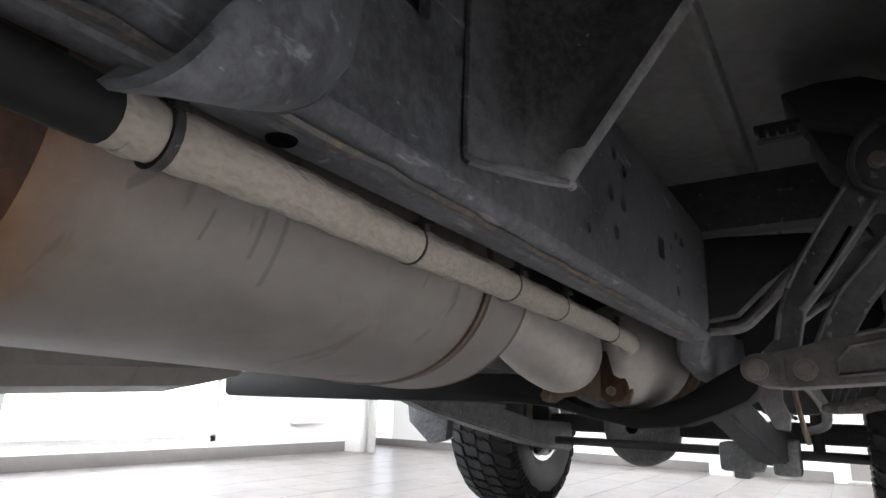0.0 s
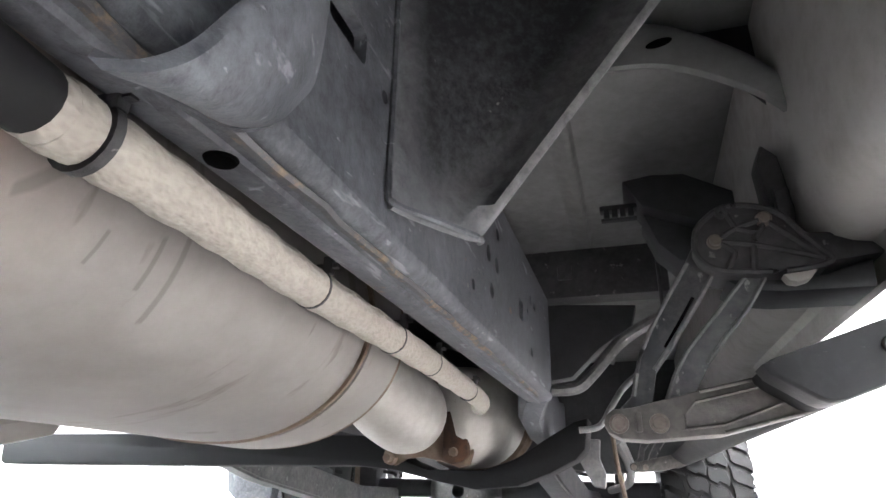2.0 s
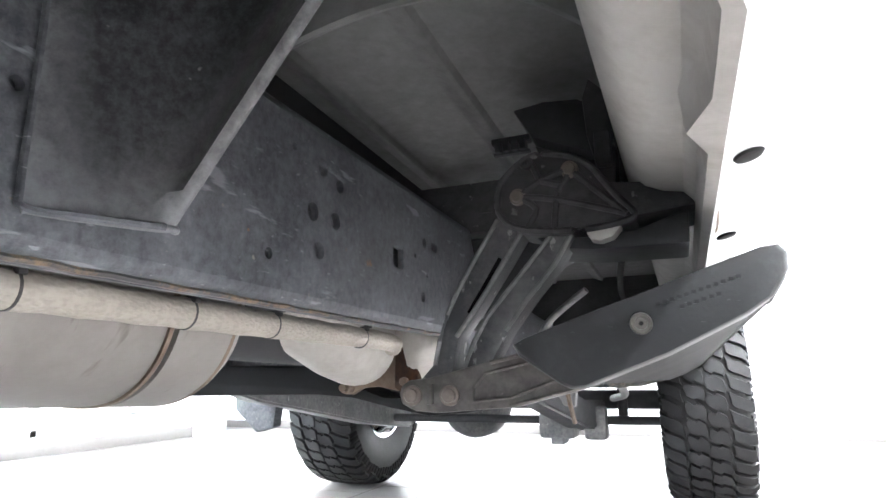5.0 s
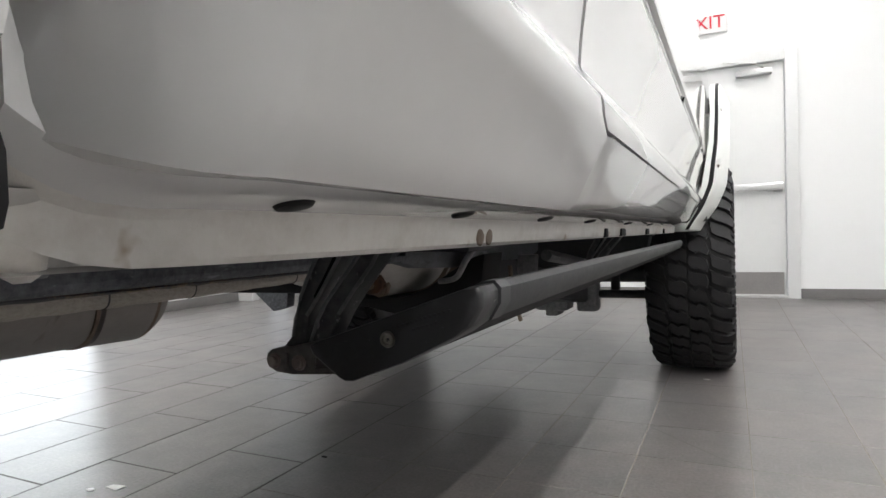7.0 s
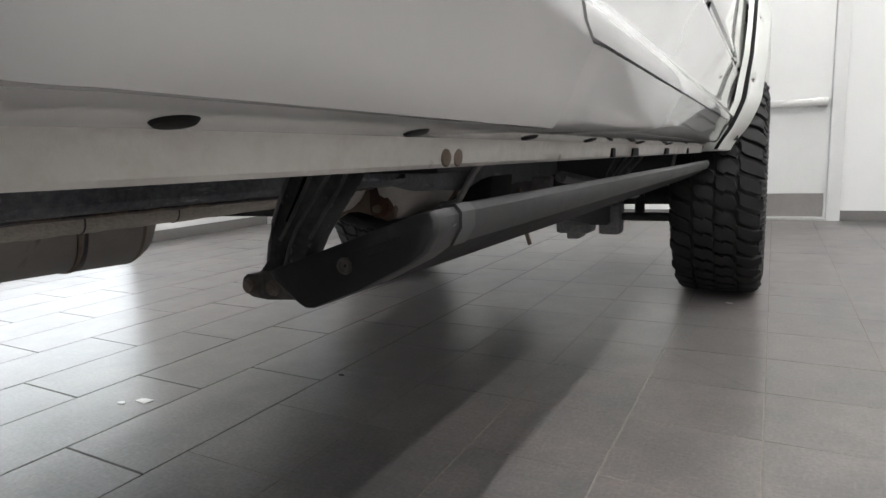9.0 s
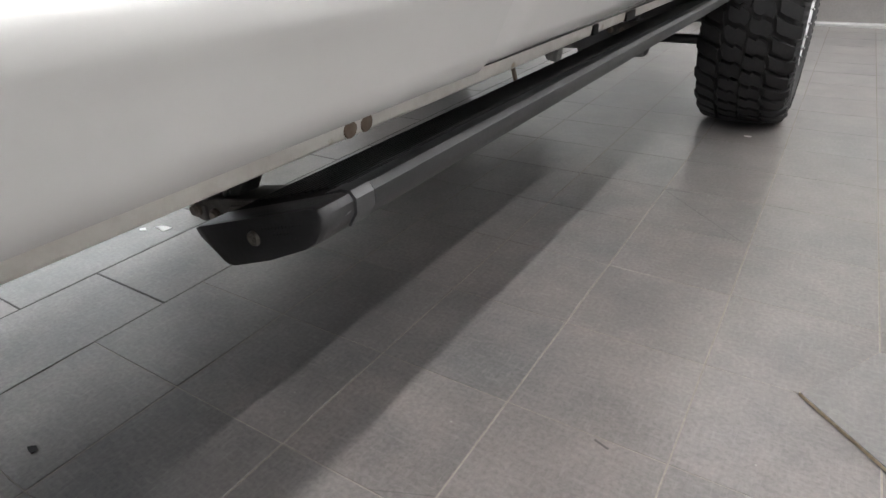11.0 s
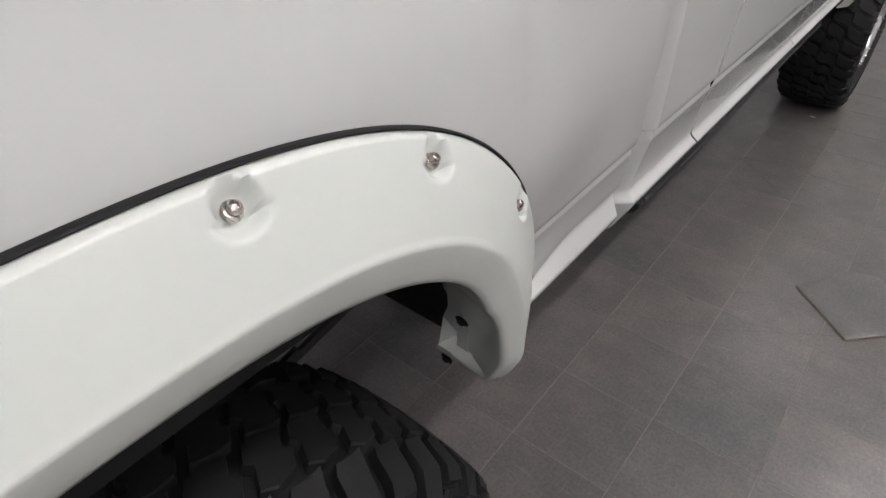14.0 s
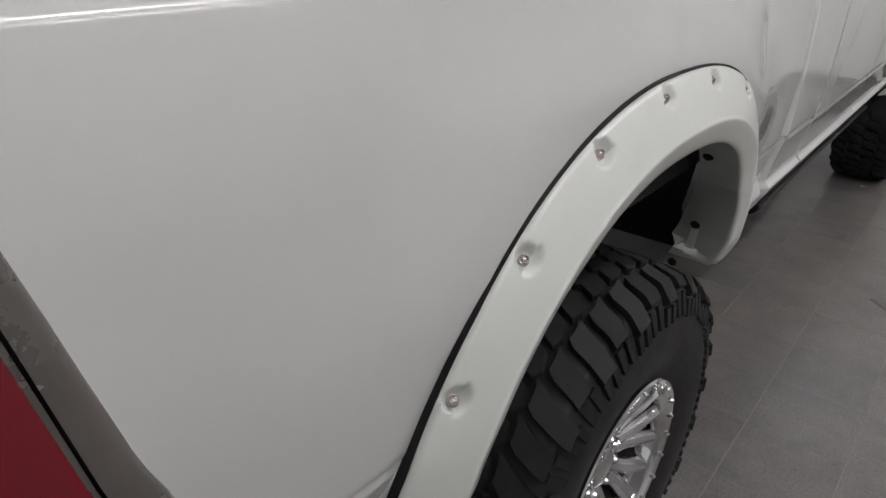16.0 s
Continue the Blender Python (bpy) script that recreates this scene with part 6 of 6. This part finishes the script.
        for x in (0.734, 0.766):
            bm = bmesh.new()
            lathe(bm, [(2.066 + d, 0.0), (2.066 + d, 0.0050), (2.0672 + d, 0.0058), (2.0690 + d, 0.0058), (2.0690 + d, 0.0078), (2.073 + d, 0.0082)], (x, 0, 0.547), "y", 24)
            tp("pivot_pin", bm, PINMETAL, low, "worn steel pivot pin")
        arm_1 = [(0.812, 0.704), (0.803, 0.687), (0.783, 0.657), (0.766, 0.629), (0.757, 0.611), (0.750, 0.590), (0.746, 0.571), (0.733, 0.558), (0.727, 0.549), (0.733, 0.540), (0.750, 0.542), (0.763, 0.566), (0.769, 0.593), (0.783, 0.611), (0.800, 0.635), (0.811, 0.651), (0.827, 0.675), (0.840, 0.700)]
        arm_2 = [(0.858, 0.704), (0.850, 0.672), (0.830, 0.649), (0.806, 0.622), (0.793, 0.607), (0.781, 0.587), (0.772, 0.566), (0.762, 0.552), (0.766, 0.541), (0.784, 0.545), (0.797, 0.571), (0.812, 0.596), (0.831, 0.620), (0.853, 0.645), (0.869, 0.670), (0.880, 0.704)]
        for poly, y0, y1, side in ((arm_1, 2.086, 2.110, 10), (arm_2, 2.081, 2.108, 9)):
            bm = bmesh.new()
            prism(bm, poly, "y", y0 + d, y1 + d, 0.002)
            a = tp("link_arm", bm, LINKMETAL, step, "scuffed dark link arm")
            # raised edges along both sides, in paler metal for the edge highlight
            for line, g in ((poly[1:7], 0.0022), (poly[side + 2:-1], -0.0022)):
                bm = bmesh.new()
                tube(bm, [(x + g, y0 + d - 0.0004, z) for x, z in line], 0.0020, 6)
                tp("arm_rib", bm, ARMMETAL, a, "worn edge, paler to paint its highlight")
        bm = bmesh.new()
        tube(bm, [(0.778, 2.0855 + d, 0.612), (0.792, 2.0855 + d, 0.633), (0.806, 2.0855 + d, 0.655)], 0.0016, 6)
        tp("slot", bm, GAP, a)
        plate = [(0.811, 0.703), (0.814, 0.712), (0.821, 0.720), (0.832, 0.728), (0.844, 0.732), (0.860, 0.730), (0.876, 0.724), (0.887, 0.714), (0.896, 0.700), (0.906, 0.686), (0.915, 0.674), (0.905, 0.669), (0.879, 0.666), (0.847, 0.668), (0.824, 0.673), (0.814, 0.682), (0.810, 0.692)]
        bm = bmesh.new()
        prism(bm, plate, "y", 2.067 + d, 2.122 + d, 0.003)
        br = tp("bracket", bm, CASTING, step, "black ribbed cast mounting bracket")
        b1, b2 = (0.828, 0.698), (0.869, 0.715)
        ribs = [[(x * 0.98 + 0.857 * 0.02, z * 0.96 + 0.698 * 0.04) for x, z in plate + plate[:1]], [b1, (0.858, 0.6925), (0.908, 0.676)], [(0.863, 0.704), (0.858, 0.6925), (0.855, 0.669)], [b1, (0.846, 0.709), b2], [(0.846, 0.709), (0.838, 0.728)], [b1, (0.842, 0.687), (0.834, 0.672)], [b2, (0.863, 0.704), (0.846, 0.709)], [b2, (0.884, 0.700), (0.908, 0.676)]]
        for line in ribs:
            bm = bmesh.new()
            tube(bm, smooth_path([(x, 2.0655 + d, z) for x, z in line], 3), 0.0027, 8)
            tp("rib", bm, CASTING, br)
        for x, z in (b1, b2):
            bm = bmesh.new()
            lathe(bm, [(2.0605 + d, 0.0), (2.0605 + d, 0.0042), (2.0612 + d, 0.0048), (2.0635 + d, 0.0049), (2.0635 + d, 0.0064), (2.0685 + d, 0.0070)], (x, 0, z), "y", 20)
            tp("bracket_bolt", bm, PINMETAL, br, "tan zinc bracket bolt")
        bm = bmesh.new()
        lathe(bm, [(2.0615 + d, 0.0032), (2.0615 + d, 0.0052), (2.0670 + d, 0.0056)], (0.836, 0, 0.7245), "y", 14)
        tp("lug", bm, CASTING, br)
        bm = bmesh.new()
        prism(bm, [(0.884, 0.706), (0.953, 0.699), (0.956, 0.680), (0.905, 0.675)], "y", 2.075 + d, 2.145 + d, 0.003)
        tp("bracket_arm", bm, CASTING, br)
        bm = bmesh.new()
        prism(bm, [(0.835, 0.670), (0.912, 0.6685), (0.951, 0.682), (0.949, 0.655), (0.88, 0.656), (0.847, 0.660)], "y", 2.088 + d, 2.150 + d, 0.003)
        tp("bracket_foot", bm, DARK, br)
        bm = bmesh.new()
        prism(bm, [(0.877, 0.667), (0.904, 0.669), (0.897, 0.661), (0.888, 0.6585), (0.881, 0.660)], "y", 2.071 + d, 2.086 + d, 0.002)
        tp("clip", bm, CATMAT, br, "pale grey clip")
        bm = bmesh.new()
        prism(bm, [(0.884, 0.802), (0.897, 0.788), (0.9025, 0.735), (0.900, 0.700), (0.889, 0.712), (0.880, 0.752), (0.878, 0.785)], "y", 2.092 + d, 2.122 + d, 0.003)
        box(bm, 0.886, 0.899, 2.084 + d, 2.096 + d, 0.722, 0.752, 0.003)
        tp("bracket_tab", bm, CASTING, br)

    linkage(2.07)
    linkage(3.45)


frame_rails()
floor_pan()
exhaust()
drivetrain()
side_step()

# ---- loose things on the floor ----
bm = bmesh.new()
LOOSE = [(1.369, 2.794), (1.571, 2.600), (1.785, 2.815), (1.60, 3.03), (1.494, 3.001), (1.44, 2.90)]
prism(bm, [(1.576 + (x - 1.576) * 0.994, 2.83 + (y - 2.83) * 0.994) for x, y in LOOSE], "z", 0.0065, 0.0085, 0.0006)
loose = thing("loose_tile", "", "tile")
part("glaze", bm, TILE, loose, "grey glazed face")
bm = bmesh.new()
prism(bm, LOOSE, "z", 0.0005, 0.0066)
part("clay_body", bm, CLAY, loose, "tan broken clay edge")
tagged(loose, "broken grey floor tile lying loose on the floor", "tile")
rng = random.Random(4)


def flake(x, y, r, name, label, material):
    bm = bmesh.new()
    prism(bm, [(x + r * (0.6 + 0.7 * rng.random()) * math.cos(q), y + r * 0.6 * (0.6 + 0.7 * rng.random()) * math.sin(q)) for q in (2 * math.pi * k / 7 for k in range(7))], "z", 0.0003, 0.002)
    tagged(part(name, bm, material), label, "debris")


flake(1.058, 4.375, 0.016, "paper_scrap", "small white paper scrap on the floor", SIGNW)
flake(-0.380, 2.656, 0.030, "paint_flake", "pale paint flake on the floor", SIGNW)
flake(-0.43, 2.62, 0.014, "paint_flake", "pale paint flake on the floor", SIGNW)
flake(0.03, 3.05, 0.012, "dirt_crumb", "dark crumb of dirt on the floor", TRIM)
flake(0.215, 1.965, 0.013, "dirt_crumb", "dark crumb of dirt on the floor", TRIM)

# ---- floor: tiles as pieces ----
ground = tagged(part("floor", made_box(0.0, X1, Y0, Y1 + 0.15, -0.10, -0.0009), GROUT), "grey porcelain tile floor with tan joints", "floor", kind="structure")
ground_dark = part("floor_bed", made_box(X0 - 0.7, -0.001, Y0, Y1 + 0.15, -0.10, -0.0012), GROUTD, ground)


def tile_mesh(w, l, g, h):
    c = 0.0010
    verts, faces = [], []
    for z, i in ((-0.006, 0), (-c, 0), (0.0, c)):
        a, b = g + i, h + i
        verts += [(a, b, z), (w - a, b, z), (w - a, l - b, z), (a, l - b, z)]
    for k in (0, 4):
        faces += [(k + i, k + (i + 1) % 4, k + 4 + (i + 1) % 4, k + 4 + i) for i in range(4)]
    faces.append((8, 9, 10, 11))
    me = bpy.data.meshes.new("tile")
    me.from_pydata(verts, [], faces)
    me.materials.append(TILE)
    return me


SQUARE, LONG = tile_mesh(0.30, 0.2965, 0.0014, 0.0008), tile_mesh(0.30, 0.60, 0.0022, 0.0022)
many_v, many_f = [], []


def lay(x, y, me):
    l = 0.2965 if me is SQUARE else 0.60
    if x + 0.3 < X0 - 0.7 or x > X1 or y + l < Y0 or y > Y1 + 0.14:
        return
    if -1.85 < x < 2.6 and 0.95 < y < 5.7:
        ob = new("tile", me)
        ob.parent = ground
        ob.location = (x, y, rng.uniform(-0.0002, 0.0002))
        ob.rotation_euler = (rng.uniform(-0.0006, 0.0006), rng.uniform(-0.0006, 0.0006), 0)
        return
    base, dz = len(many_v), rng.uniform(-0.0002, 0.0002)
    for v in me.vertices:
        many_v.append((x + v.co.x, y + v.co.y, v.co.z + dz))
    for p in me.polygons:
        many_f.append(tuple(base + i for i in p.vertices))


for i in range(0, 21):
    for k in range(-31, 20):
        lay(0.3 * i, 2.207 + 0.2965 * k, SQUARE)
for i in range(1, 16):
    start = 2.39 + (0.40 if i % 3 == 2 else 0.20 if i % 3 == 0 else 0.0)
    for k in range(-16, 10):
        lay(-0.3 * i, start + 0.6 * k, LONG)
rest = bpy.data.meshes.new("tiles")
rest.from_pydata(many_v, [], many_f)
rest.materials.append(TILE)
far = new("tiles", rest)
far.parent = ground
far["kind"] = "stuff"
